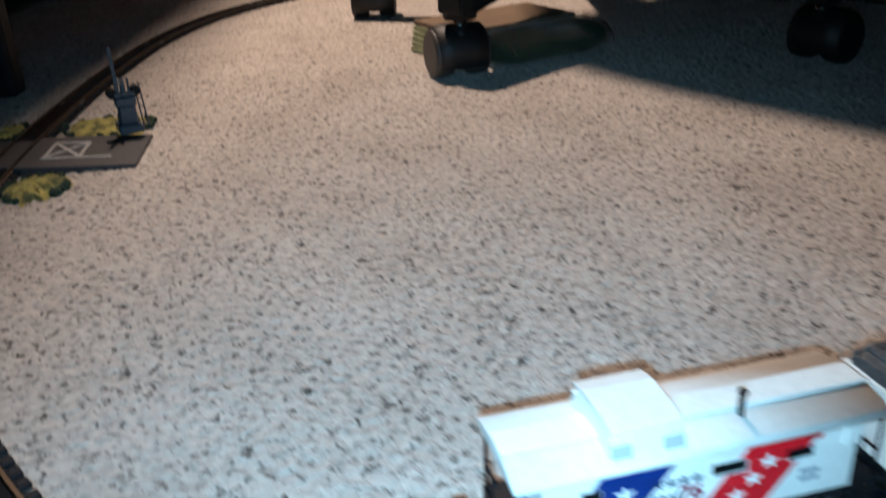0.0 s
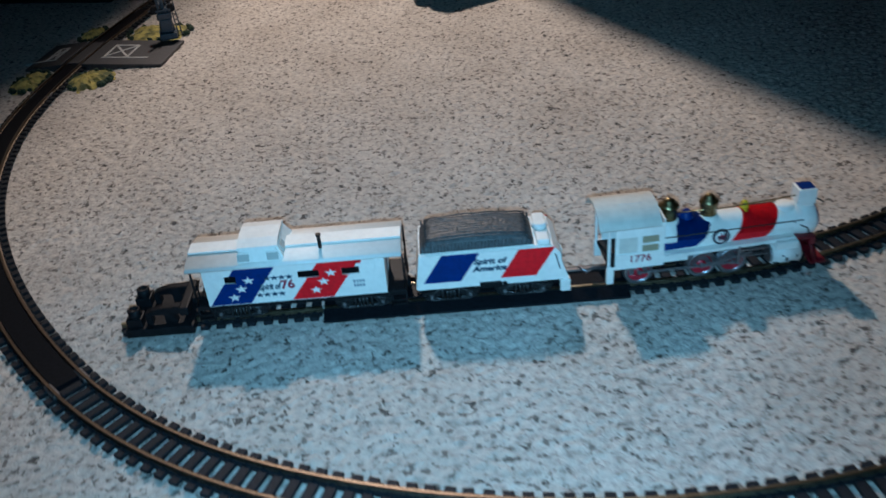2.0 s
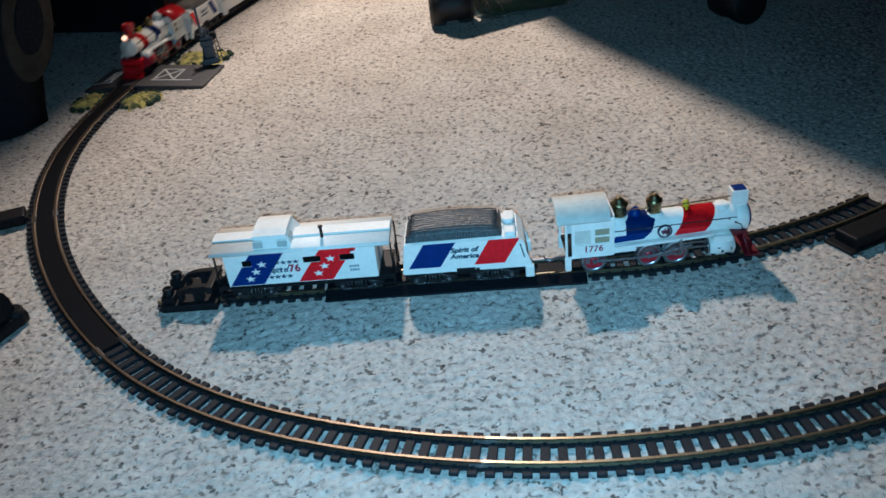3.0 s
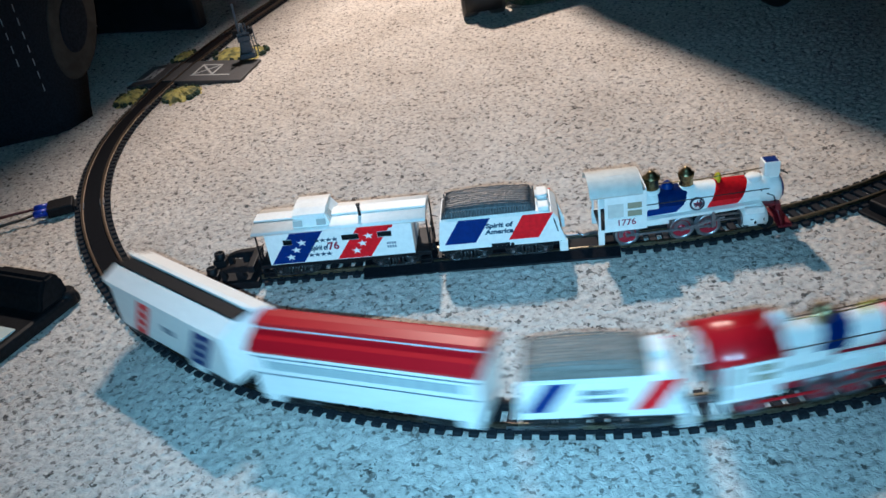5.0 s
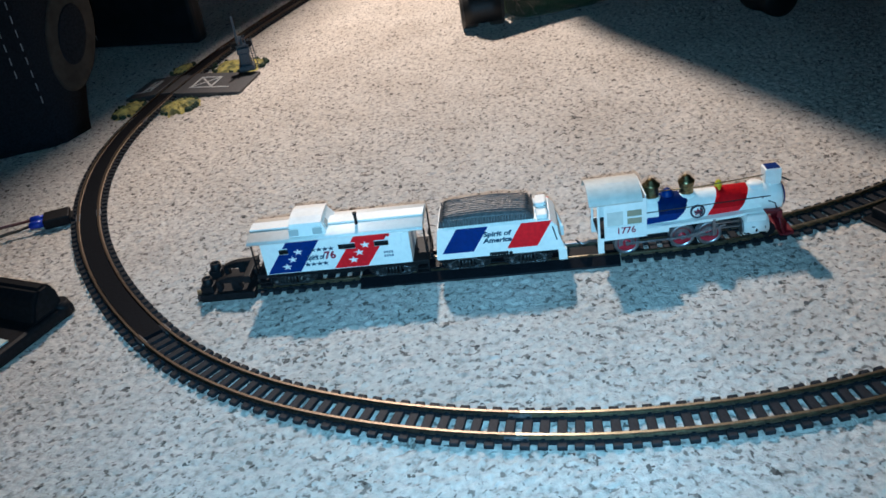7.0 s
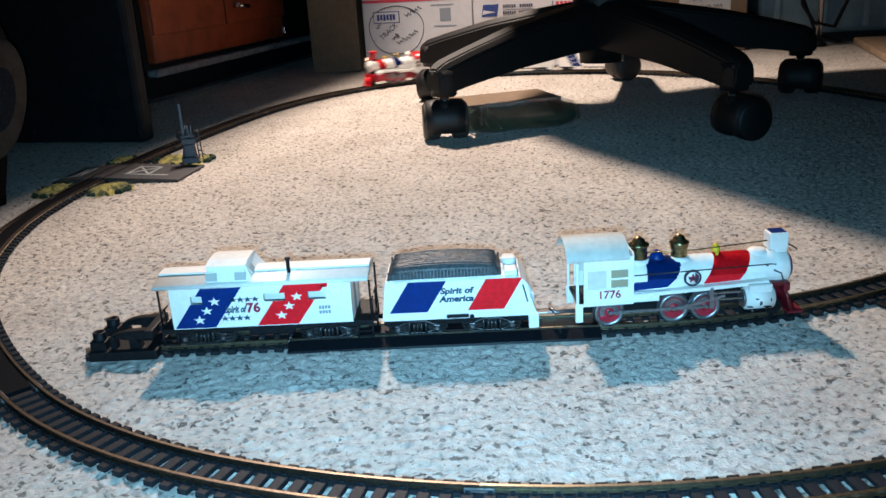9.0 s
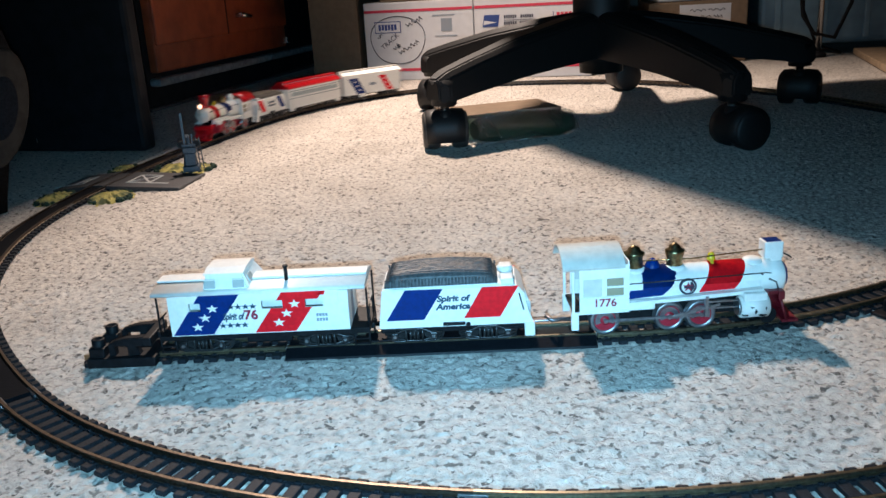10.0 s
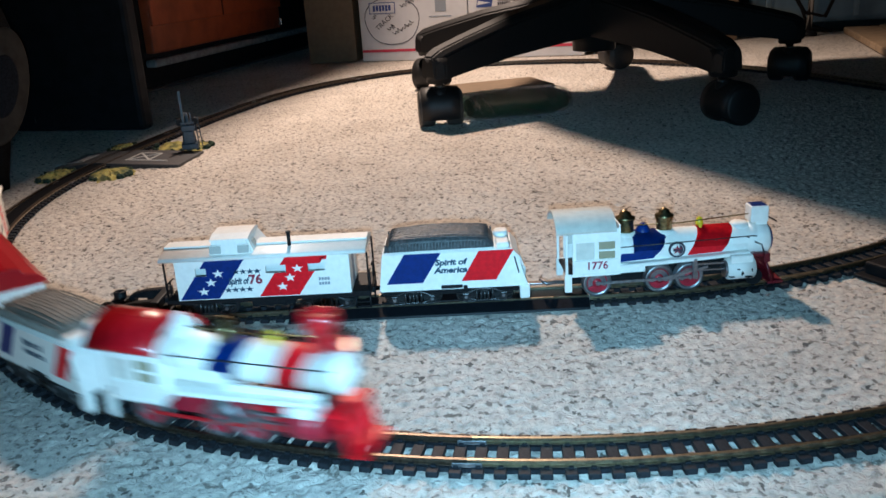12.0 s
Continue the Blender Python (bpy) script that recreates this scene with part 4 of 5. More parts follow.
    for x, s in ((-0.0235, 1.0), (-0.0010, 0.93)) if run else ((-0.0205, 1.0), (0.0015, 0.93)):
        base = 0.0 if run else 0.0052
        part("dome", lathe([(0.0052 * s, 0.0455 - base * 1.8), (0.0048 * s, 0.0475 - base * 1.5), (0.0046 * s, 0.0522 * s + 0.0035 * (1 - s) - base), (0.0056 * s, 0.0528 - base), (0.0056 * s, 0.0540 - base), (0.0036 * s, 0.0550 - base), (0.0030 * s, 0.0568 - base), (0.0012, 0.0580 - base), (0.0003, 0.0585 - base)], Matrix.Translation((x, 0, 0)), 20), WHITE if run and x < -0.01 else GOLD, t, "" if run else "tarnished brass dome")
        if not run:
            part("dome_seat", lathe([(0.0070 * s, 0.034), (0.0066 * s, 0.0385), (0.0056 * s, 0.0400), (0.001, 0.0402)], Matrix.Translation((x, 0, 0)), 18), WHITE, t)
    b = part("bell", lathe([(0.0024, 0.0495), (0.0022, 0.0512), (0.0015, 0.0534), (0.0004, 0.0542)], Matrix.Translation((0.0215, 0, 0 if run else -0.0082)), 14), YELLOW, t)
    part("bell_bracket", box(0.0207, 0.0223, -0.0028, 0.0028, 0.0470 if run else 0.0385, 0.0497 if run else 0.0416, 0.0004), YELLOW, b)
    part("top_pipe", cord([(x, y, z - (0.0 if run else 0.0085)) for x, y, z in ((-0.020, -0.002, 0.0525), (0.010, -0.002, 0.0520), (0.0205, -0.002, 0.0528), (0.0500, -0.001, 0.0545))], 0.0004, 6), GOLD, t)
    squash(t, 0.0300, 0.93)
    part("rear_drawbar", cord([(-0.052, 0, 0.0110), (-0.061, 0.001, 0.0112), (-0.066, -0.003, 0.0122), (-0.069, 0.001, 0.0135)], 0.0012, 6), SILVER, t)
    return t


def coach(m):
    """Long car, x from -0.063 to 0.063."""
    t = thing("passenger_car", "white model passenger car with a glossy red roof", "model car", m)
    w, L = 0.0165, 0.0630
    part("body", box(-L, L, -w, w, 0.0130, 0.0430, 0.0006), WHITE, t)
    arch = [(-0.0180, 0.0425), (-0.0180, 0.0440), (-0.0135, 0.0480), (-0.0065, 0.0500), (-0.0060, 0.0530), (0.0, 0.0538), (0.0060, 0.0530), (0.0065, 0.0500), (0.0135, 0.0480), (0.0180, 0.0440), (0.0180, 0.0425)]
    part("roof", sweep([(-L - 0.001, 0, 0), (L + 0.001, 0, 0)], arch), ROOFRED, t)
    for side in (-1, 1):
        part("roof_seam", box(-L, L, *sorted((side * 0.0058, side * 0.0068)), 0.0500, 0.0508), MAILWHITE, t)
        part("window_band", box(-L + 0.008, L - 0.008, *sorted((side * w, side * (w + 0.0002))), 0.0310, 0.0365), GREYINK, t)
        for k in range(12):
            x = -0.0505 + 0.0092 * k
            part("window", box(x - 0.0029, x + 0.0029, *sorted((side * w, side * (w + 0.0004))), 0.0312, 0.0362), LABEL, t)
        for z in (0.0275, 0.0385):
            part("side_line", box(-L + 0.001, L - 0.001, *sorted((side * w, side * (w + 0.0003))), z, z + 0.0006), INK, t)
        part("step_box", box(L - 0.012, L - 0.002, *sorted((side * (w - 0.004), side * w)), 0.0090, 0.0132, 0.0004), WHITE, t)
        part("step_box", box(-L + 0.002, -L + 0.012, *sorted((side * (w - 0.004), side * w)), 0.0090, 0.0132, 0.0004), WHITE, t)
    part("floor", box(-L, L, -0.0140, 0.0140, 0.0115, 0.0132, 0.0003), BLACK, t)
    truck(t, -0.0430)
    truck(t, 0.0430)
    coupler(t, L + 0.003, 1)
    coupler(t, -L - 0.003, -1)
    return t


def end_car(m):
    """The last car, x from -0.0600 to 0.0600."""
    t = thing("box_car", "white striped model box car with a dark roof walk", "model car", m)
    w, L = 0.0165, 0.0580
    part("body", box(-L, L, -w, w, 0.0130, 0.0450, 0.0006), WHITE, t)
    arch = [(-0.0182, 0.0435), (-0.0182, 0.0460), (-0.0080, 0.0505), (0.0080, 0.0505), (0.0182, 0.0460), (0.0182, 0.0435)]
    part("roof", sweep([(-L - 0.002, 0, 0), (L + 0.002, 0, 0)], arch), WHITE, t)
    part("roof_walk", box(-L - 0.002, L + 0.002, -0.0062, 0.0062, 0.0502, 0.0516, 0.0003), BLACK, t)
    part("roof_board", box(-L - 0.002, L + 0.002, 0.0030, 0.0062, 0.0514, 0.0530, 0.0003), WHITE, t)
    for side in (-1, 1):
        rs = stripe(t, -0.0420, -0.0266, 0.0125, 0.0140, 0.0400, w, side, RED, "red_stripe")
        bs = stripe(t, 0.0150, 0.0306, 0.0175, 0.0140, 0.0400, w, side, BLUE, "blue_stripe")
        for k in range(3):
            part("star", star(-0.0320 + 0.0041 * k, 0.0200 + 0.0070 * k, 0.0026, side * w, side * (w + 0.0004)), WHITE, rs)
            part("star", star(0.0275 + 0.0041 * k, 0.0200 + 0.0070 * k, 0.0026, side * w, side * (w + 0.0004)), WHITE, bs)
        part("print_bar", box(-0.0060, 0.0060, *sorted((side * w, side * (w + 0.0002))), 0.0255, 0.0300), GREYINK, t)
        part("step_box", box(0.0150, 0.0290, *sorted((side * (w - 0.004), side * w)), 0.0085, 0.0132, 0.0004), WHITE, t)
    part("floor", box(-L, L, -0.0140, 0.0140, 0.0115, 0.0132, 0.0003), BLACK, t)
    truck(t, -0.0385)
    truck(t, 0.0385)
    coupler(t, -L - 0.003, -1)
    return t


def bumper(m):
    t = thing("track_bumper", "black plastic track bumper on the open end of the siding", "track bumper", m)
    part("base", box(-0.019, 0.019, -0.0165, 0.0165, 0.0, 0.0056, 0.0006), BLACK, t)
    for y in (-0.0098, 0.0098):
        part("post", lathe([(0.0036, 0.005), (0.0036, 0.0172), (0.0030, 0.0176), (0.0024, 0.0176), (0.0023, 0.0160), (0.0003, 0.0160)], pose(-0.0135, y, 0), 16), BLACK, t)
        part("post_foot", box(-0.0180, -0.0092, y - 0.0045, y + 0.0045, 0.005, 0.0120, 0.0006), BLACK, t)
        b = slab([(-0.0075, 0.005), (-0.0075, 0.0140), (-0.004, 0.0160), (-0.004, 0.005)], y - 0.0026, y + 0.0026, None, 0.0005)
        slab([(-0.0045, 0.0125), (-0.0045, 0.0158), (0.002, 0.0178), (0.013, 0.0184), (0.0175, 0.0140), (0.012, 0.0120), (0.006, 0.0120)], y - 0.0026, y + 0.0026, b, 0.0005)
        slab([(0.0030, 0.005), (0.0030, 0.0130), (0.0078, 0.0130), (0.0100, 0.005)], y - 0.0026, y + 0.0026, b, 0.0005)
        part("brace", b, BLACK, t)
    part("beam", box(0.0125, 0.0175, -0.0140, 0.0140, 0.0120, 0.0185, 0.0008), BLACK, t)
    squash(t, 0.0062, 0.8)


def along(line, s, z=0.0):
    d = line(s + 0.004) - line(s - 0.004)
    return Matrix.Translation(line(s) + Vector((0, 0, z))) @ pose(0, 0, 0, 0, 0, math.degrees(math.atan2(d.y, d.x)))


def crossing():
    """Road crossing with turf patches, laid over the straight on the loop's left; x along the running direction."""
    m = along(on_loop, 1.538)
    t = thing("level_crossing", "grey plastic level crossing with white road marks and yellow green turf", "level crossing", m)
    for side in (-1, 1):
        far = 0.092 if side > 0 else 0.050
        y0, y1 = sorted((side * 0.0105, side * far))
        ramp = box(-0.034, 0.034, y0, y1, -0.002, 0.0055, 0.0008)
        for v in ramp.verts:
            if abs(v.co.y) > far - 0.003 and v.co.z > 0:
                v.co.z -= 0.0035
        part("road", ramp, ASPHALT, t, "worn grey road ramp")
        out = 0.050 if side > 0 else 0.036
        for a, b in (((-0.018, 0.026), (0.014, out)), ((-0.018, out), (0.014, 0.026)), ((-0.018, 0.026), (-0.018, out)), ((-0.018, 0.026), (0.014, 0.026)), ((-0.018, out), (0.014, out)), ((0.016, 0.024), (0.016, out + 0.022))):
            p, q = Vector((a[0], side * a[1], 0)), Vector((b[0], side * b[1], 0))
            for end in (p, q):
                end.z = 0.0008 - 0.0035 * (abs(end.y) - 0.0105) / (far - 0.0135)
            part("road_mark", sweep([p, q], [(-0.0011, 0.0030), (0.0011, 0.0030), (0.0011, 0.0052), (-0.0011, 0.0052)]), ROADPAINT, t)
        for e in (-1, 1):
            mid_y, rx, ry = {(1, 1): (0.034, 0.024, 0.020), (1, -1): (0.052, 0.026, 0.036), (-1, 1): (0.027, 0.026, 0.016), (-1, -1): (0.023, 0.024, 0.012)}[(side, e)]
            rng = random.Random(11 + 3 * side + e)
            b = bmesh.new()
            n, rings = 22, 6
            c = b.verts.new((e * 0.066, side * mid_y, 0.0060))
            prev = None
            shape = [1 + 0.22 * rng.uniform(-1, 1) for _ in range(n)]
            for k in range(1, rings + 1):
                f = k / rings
                ring = [b.verts.new((e * 0.066 + rx * f * shape[i] * math.cos(2 * math.pi * i / n), side * mid_y + ry * f * shape[i] * math.sin(2 * math.pi * i / n), max(-0.002, 0.0060 * (1 - f**2.2) + (0.0014 * rng.uniform(-1, 1) if k < rings else -0.001)))) for i in range(n)]
                for i in range(n):
                    if prev is None:
                        b.faces.new((c, ring[i], ring[(i + 1) % n]))
                    else:
                        b.faces.new((prev[i], ring[i], ring[(i + 1) % n], prev[(i + 1) % n]))
                prev = ring
            turf = part("turf_patch", b, TURF, t, "pale yellow turf patch with a dark green rim")
            bb = bmesh.new()
            for i in range(30):
                a = rng.uniform(0, 2 * math.pi)
                x, y = e * 0.066 + rx * 0.96 * math.cos(a), side * mid_y + ry * 0.96 * math.sin(a)
                bmesh.ops.create_icosphere(bb, subdivisions=1, radius=rng.uniform(0.0016, 0.0036), matrix=pose(x, y, 0.0015, rng.uniform(0, 90), rng.uniform(0, 90), 0))
            for v in bb.verts:
                v.co += Vector((rng.uniform(-1, 1), rng.uniform(-1, 1), rng.uniform(-1, 1))) * 0.0006
            part("shrub", bb, DARKTURF, turf, "dark green foam shrubs")
    part("inner_deck", box(-0.030, 0.030, -0.0066, 0.0066, 0.0, 0.0052, 0.0006), ASPHALT, t)


def crossing_signal():
    m = pose(-0.203, 0.507, 0.005, 0, 0, -75)
    t = thing("crossing_gate", "blue grey plastic crossing gate with its arm raised", "crossing gate", m)
    part("base", box(-0.010, 0.010, -0.009, 0.009, 0.0, 0.0065, 0.0012), SIGNAL, t)
    part("mechanism_box", box(-0.0055, 0.0055, -0.006, 0.006, 0.006, 0.020, 0.0010), SIGNAL, t)
    part("post", rod((0, 0, 0.019), (0, 0, 0.040), 0.0022, 0.0018, 10), SIGNAL, t)
    part("gate_arm", slab([(-0.0024, 0.018), (0.0024, 0.018), (0.0014, 0.045), (0.0008, 0.064), (-0.0008, 0.064), (-0.0014, 0.045)], -0.0055, -0.0030), SIGNAL, t)
    part("gate_arm_brace", slab([(-0.0014, 0.020), (0.0014, 0.020), (0.0010, 0.040), (-0.0010, 0.040)], 0.0036, 0.0050), SIGNAL, t)
    b = box(-0.0035, 0.0035, -0.0075, 0.0075, 0.0275, 0.0300, 0.0005)
    part("lamp_bar", b, SIGNAL, t)
    for y in (-0.0085, 0.0085):
        part("lamp", rod((-0.002, y, 0.0288), (0.0025, y, 0.0288), 0.0030, seg=12, bevel=0.0004), SIGNAL, t)
        part("side_brace", rod((0, y * 0.8, 0.005), (0, y * 0.5, 0.026), 0.0012, seg=6), SIGNAL, t)
    part("counterweight", box(-0.003, 0.003, -0.0062, -0.0030, 0.017, 0.0245, 0.0006), SIGNAL, t)
    part("gear_box", box(-0.0045, 0.0045, -0.0075, 0.0075, 0.0195, 0.0262, 0.0010), SIGNAL, t)
    for y in (-0.0085, 0.0085):
        part("lamp_hood", rod((-0.0035, y, 0.0300), (0.0030, y, 0.0300), 0.0040, 0.0036, 12), BLACK, t, "black lamp hood")
    for y in (0.0100, 0.0135):
        part("ladder_rail", rod((0.004, y, 0.002), (0.0015, y - 0.002, 0.036), 0.0006, seg=6), SIGNAL, t)
    for k in range(5):
        part("ladder_rung", rod((0.0037 - 0.0004 * k, 0.0095 - 0.0003 * k, 0.006 + 0.006 * k), (0.0037 - 0.0004 * k, 0.0138 - 0.0003 * k, 0.006 + 0.006 * k), 0.0005, seg=6), SIGNAL, t)
    part("cross_board", slab([(-0.0075, 0.0385), (-0.006, 0.0400), (0.0075, 0.0365), (0.006, 0.0350)], -0.0025, -0.0015), SIGNAL, t)
    part("cross_board", slab([(-0.0075, 0.0365), (-0.006, 0.0350), (0.0075, 0.0385), (0.006, 0.0400)], -0.0013, -0.0003), SIGNAL, t)


def terminal():
    m = along(on_loop, 1.866) @ pose(0.0, 0, 0, 0, 0, 0)
    t = thing("track_terminal", "black track terminal with two blue spade plugs", "terminal", m)
    part("housing", box(-0.010, 0.010, -0.036, -0.0145, 0.0, 0.0085, 0.0012), BLACK, t)
    part("clip", box(-0.0075, 0.0075, -0.0155, -0.0125, 0.0, 0.0050, 0.0006), BLACK, t)
    for e, wire in ((-1, REDWIRE), (1, WIRE)):
        x = e * 0.0052
        p = part("spade_plug", rod((x, -0.0355, 0.005), (x + e * 0.001, -0.047, 0.0055), 0.0034, 0.0030, 12, bevel=0.0005), SPADE, t)
        part("ferrule", box(x - 0.0022, x + 0.0022, -0.0375, -0.0350, 0.0030, 0.0065, 0.0004), SILVER, p)
        pts = [(x + e * 0.001, -0.046, 0.0055), (x + e * 0.004, -0.075, 0.004), (x * 0.4 + e * 0.006, -0.10, 0.006), (0.002 * e, -0.13, 0.004), (0.004 - 0.002 * e, -0.18, 0.003), (-0.02, -0.30, 0.003), (0.05, -0.45, 0.003)]
        part("wire", cord(pts, 0.0014, 8), wire, t)


def controller():
    """Power pack: its corner towards the loop, the lid sloping."""
    t = thing("power_pack", "black plastic train power pack with a pale label", "transformer", pose(-0.2, 0.003, 0, 0, 0, -111))
    # x along the edge facing the loop (towards the front), y towards the loop
    part("base", box(-0.001, 0.165, -0.054, 0.0, 0.0, 0.010, 0.003), BLACK, t)
    part("hood", slab([(0.004, 0.009), (0.006, 0.024), (0.011, 0.030), (0.019, 0.030), (0.026, 0.022), (0.032, 0.009)], -0.053, -0.003, None, 0.002), BLACK, t)
    part("hood_arm", slab([(0.005, 0.0), (0.006, 0.022), (0.010, 0.027), (0.016, 0.027), (0.020, 0.020), (0.021, 0.0)], -0.120, -0.050, None, 0.002), BLACK, t)
    part("corner_foot", rod((0.006, -0.0065, 0.001), (0.006, -0.0065, 0.0125), 0.0075, 0.0066, 18, bevel=0.001), BLACK, t)
    part("label_plate", box(0.050, 0.084, -0.046, -0.006, 0.0095, 0.0112, 0.0004), LABEL, t, "pale printed label")
    part("knob", rod((0.088, -0.030, 0.009), (0.088, -0.030, 0.022), 0.011, 0.009, 24, bevel=0.001), BLACK, t)
    part("lever_ridge", box(0.105, 0.155, -0.022, -0.012, 0.0095, 0.016, 0.002), BLACK, t)


def office_chair():
    t = thing("office_chair", "black five-star office chair standing inside the loop", "office chair", pose(0.285, 0.752, 0))
    part("hub", lathe([(0.020, 0.060), (0.0285, 0.061), (0.0290, 0.073), (0.0362, 0.075), (0.0368, 0.140), (0.0362, 0.300), (0.026, 0.304)], None, 28), CHAIRBLACK, t)
    part("gas_lift", lathe([(0.022, 0.300), (0.022, 0.320), (0.016, 0.322), (0.016, 0.405)], None, 24), CHAIRBLACK, t)
    for k in range(5):
        a = 220 + 72 * k
        m = pose(0, 0, 0, 0, 0, a)
        # tapered arm, deep at the hub and low at the tip
        b = bmesh.new()
        rings = []
        for u, zt, zb, hw in ((0.026, 0.140, 0.082, 0.026), (0.08, 0.133, 0.079, 0.025), (0.16, 0.119, 0.072, 0.021), (0.235, 0.101, 0.062, 0.018), (0.272, 0.091, 0.056, 0.017), (0.286, 0.083, 0.058, 0.013)):
            rings.append([b.verts.new(p) for p in ((u, -hw, zb), (u, hw, zb), (u, hw * 0.92, zt - 0.008), (u, hw * 0.55, zt), (u, -hw * 0.55, zt), (u, -hw * 0.92, zt - 0.008))])
        for lo, hi in zip(rings, rings[1:]):
            for i in range(6):
                b.faces.new((lo[i], lo[(i + 1) % 6], hi[(i + 1) % 6], hi[i]))
        b.faces.new(rings[0])
        b.faces.new(rings[-1][::-1])
        bmesh.ops.recalc_face_normals(b, faces=b.faces[:])
        bmesh.ops.bevel(b, geom=b.edges[:], offset=0.002, segments=2, affect="EDGES")
        bmesh.ops.transform(b, matrix=m, verts=b.verts)
        arm = part("base_arm", b, CHAIRBLACK, t)
        tip = m @ Vector((0.270, 0, 0))
        part("socket", rod((tip.x, tip.y, 0.052), (tip.x, tip.y, 0.082), 0.0150, 0.0165, 18, bevel=0.001), CHAIRBLACK, arm)
        part("stem", rod((tip.x, tip.y, 0.036), (tip.x, tip.y, 0.053), 0.0055, seg=12), CHROME, arm)
        turn = (95, 20, 60, 10, 75)[k]
        q = Matrix.Translation((tip.x, tip.y, 0)) @ pose(0, 0, 0, 0, 0, turn)
        b = bmesh.new()
        hood = lathe([(0.0190, -0.0240), (0.0232, -0.0215), (0.0242, -0.010), (0.0242, 0.010), (0.0232, 0.0215), (0.0190, 0.0240)], q @ pose(0.010, 0, 0.0225, 90, 0, 0), 32)
        bmesh.ops.delete(hood, geom=[v for v in hood.verts if v.co.z < 0.0075], context="VERTS")
        join(b, hood)
        fork = rod((0, 0, 0.026), (0, 0, 0.0465), 0.0095, 0.0075, 14)
        bmesh.ops.transform(fork, matrix=q, verts=fork.verts)
        join(b, fork)
        cast = part("caster", b, CHAIRBLACK, arm)
        for side in (-1, 1):
            wm = q @ pose(0.010, side * 0.0165, 0.0215, 90, 0, 0)
            # paler grey on the first caster: its warmly lit wheel faces, by colour
            wheel = part("caster_wheel", lathe([(0.0185, -0.0098), (0.0212, -0.0080), (0.0218, -0.0040), (0.0218, 0.0040), (0.0212, 0.0080), (0.0185, 0.0098), (0.004, 0.0102)], wm, 28), LITTREAD if k == 0 else CHAIRBLACK, arm)
    q = pose(0, 0, 0, 0, 0, 25)
    part("seat_plate", box(-0.09, 0.09, -0.07, 0.07, 0.400, 0.420, 0.004), CHAIRBLACK, t)
    # cushion with well rounded corners
    b = bmesh.new()
    ring = []
    for cx, cy, a0 in ((0.130, 0.090, 0), (-0.073, 0.065, 90), (-0.145, -0.165, 180), (0.150, -0.145, 270)):
        rad = 0.13 if a0 == 90 else 0.105 if cy > 0 else 0.06
        ring += [(cx + rad * math.cos(math.radians(a0 + 15 * i)), cy + rad * math.sin(math.radians(a0 + 15 * i))) for i in range(7)]
    loops = []
    for z, k in ((0.420, 0.93), (0.428, 0.985), (0.440, 1.0), (0.480, 1.0), (0.494, 0.96), (0.500, 0.85)):
        loops.append([b.verts.new((x * k, y * k, z)) for x, y in ring])
    for lo, hi in zip(loops, loops[1:]):
        for i in range(len(ring)):
            j = (i + 1) % len(ring)
            b.faces.new((lo[i], lo[j], hi[j], hi[i])).smooth = True
    b.faces.new(loops[0][::-1])
    b.faces.new(loops[-1])
    part("seat", b, FABRIC, t).matrix_basis = q
    part("backrest", box(-0.18, 0.20, -0.255, -0.205, 0.56, 1.05, 0.022, seg=3), FABRIC, t).matrix_basis = q
    part("back_bar", box(-0.03, 0.03, -0.255, -0.240, 0.40, 0.62, 0.004), CHAIRBLACK, t).matrix_basis = q


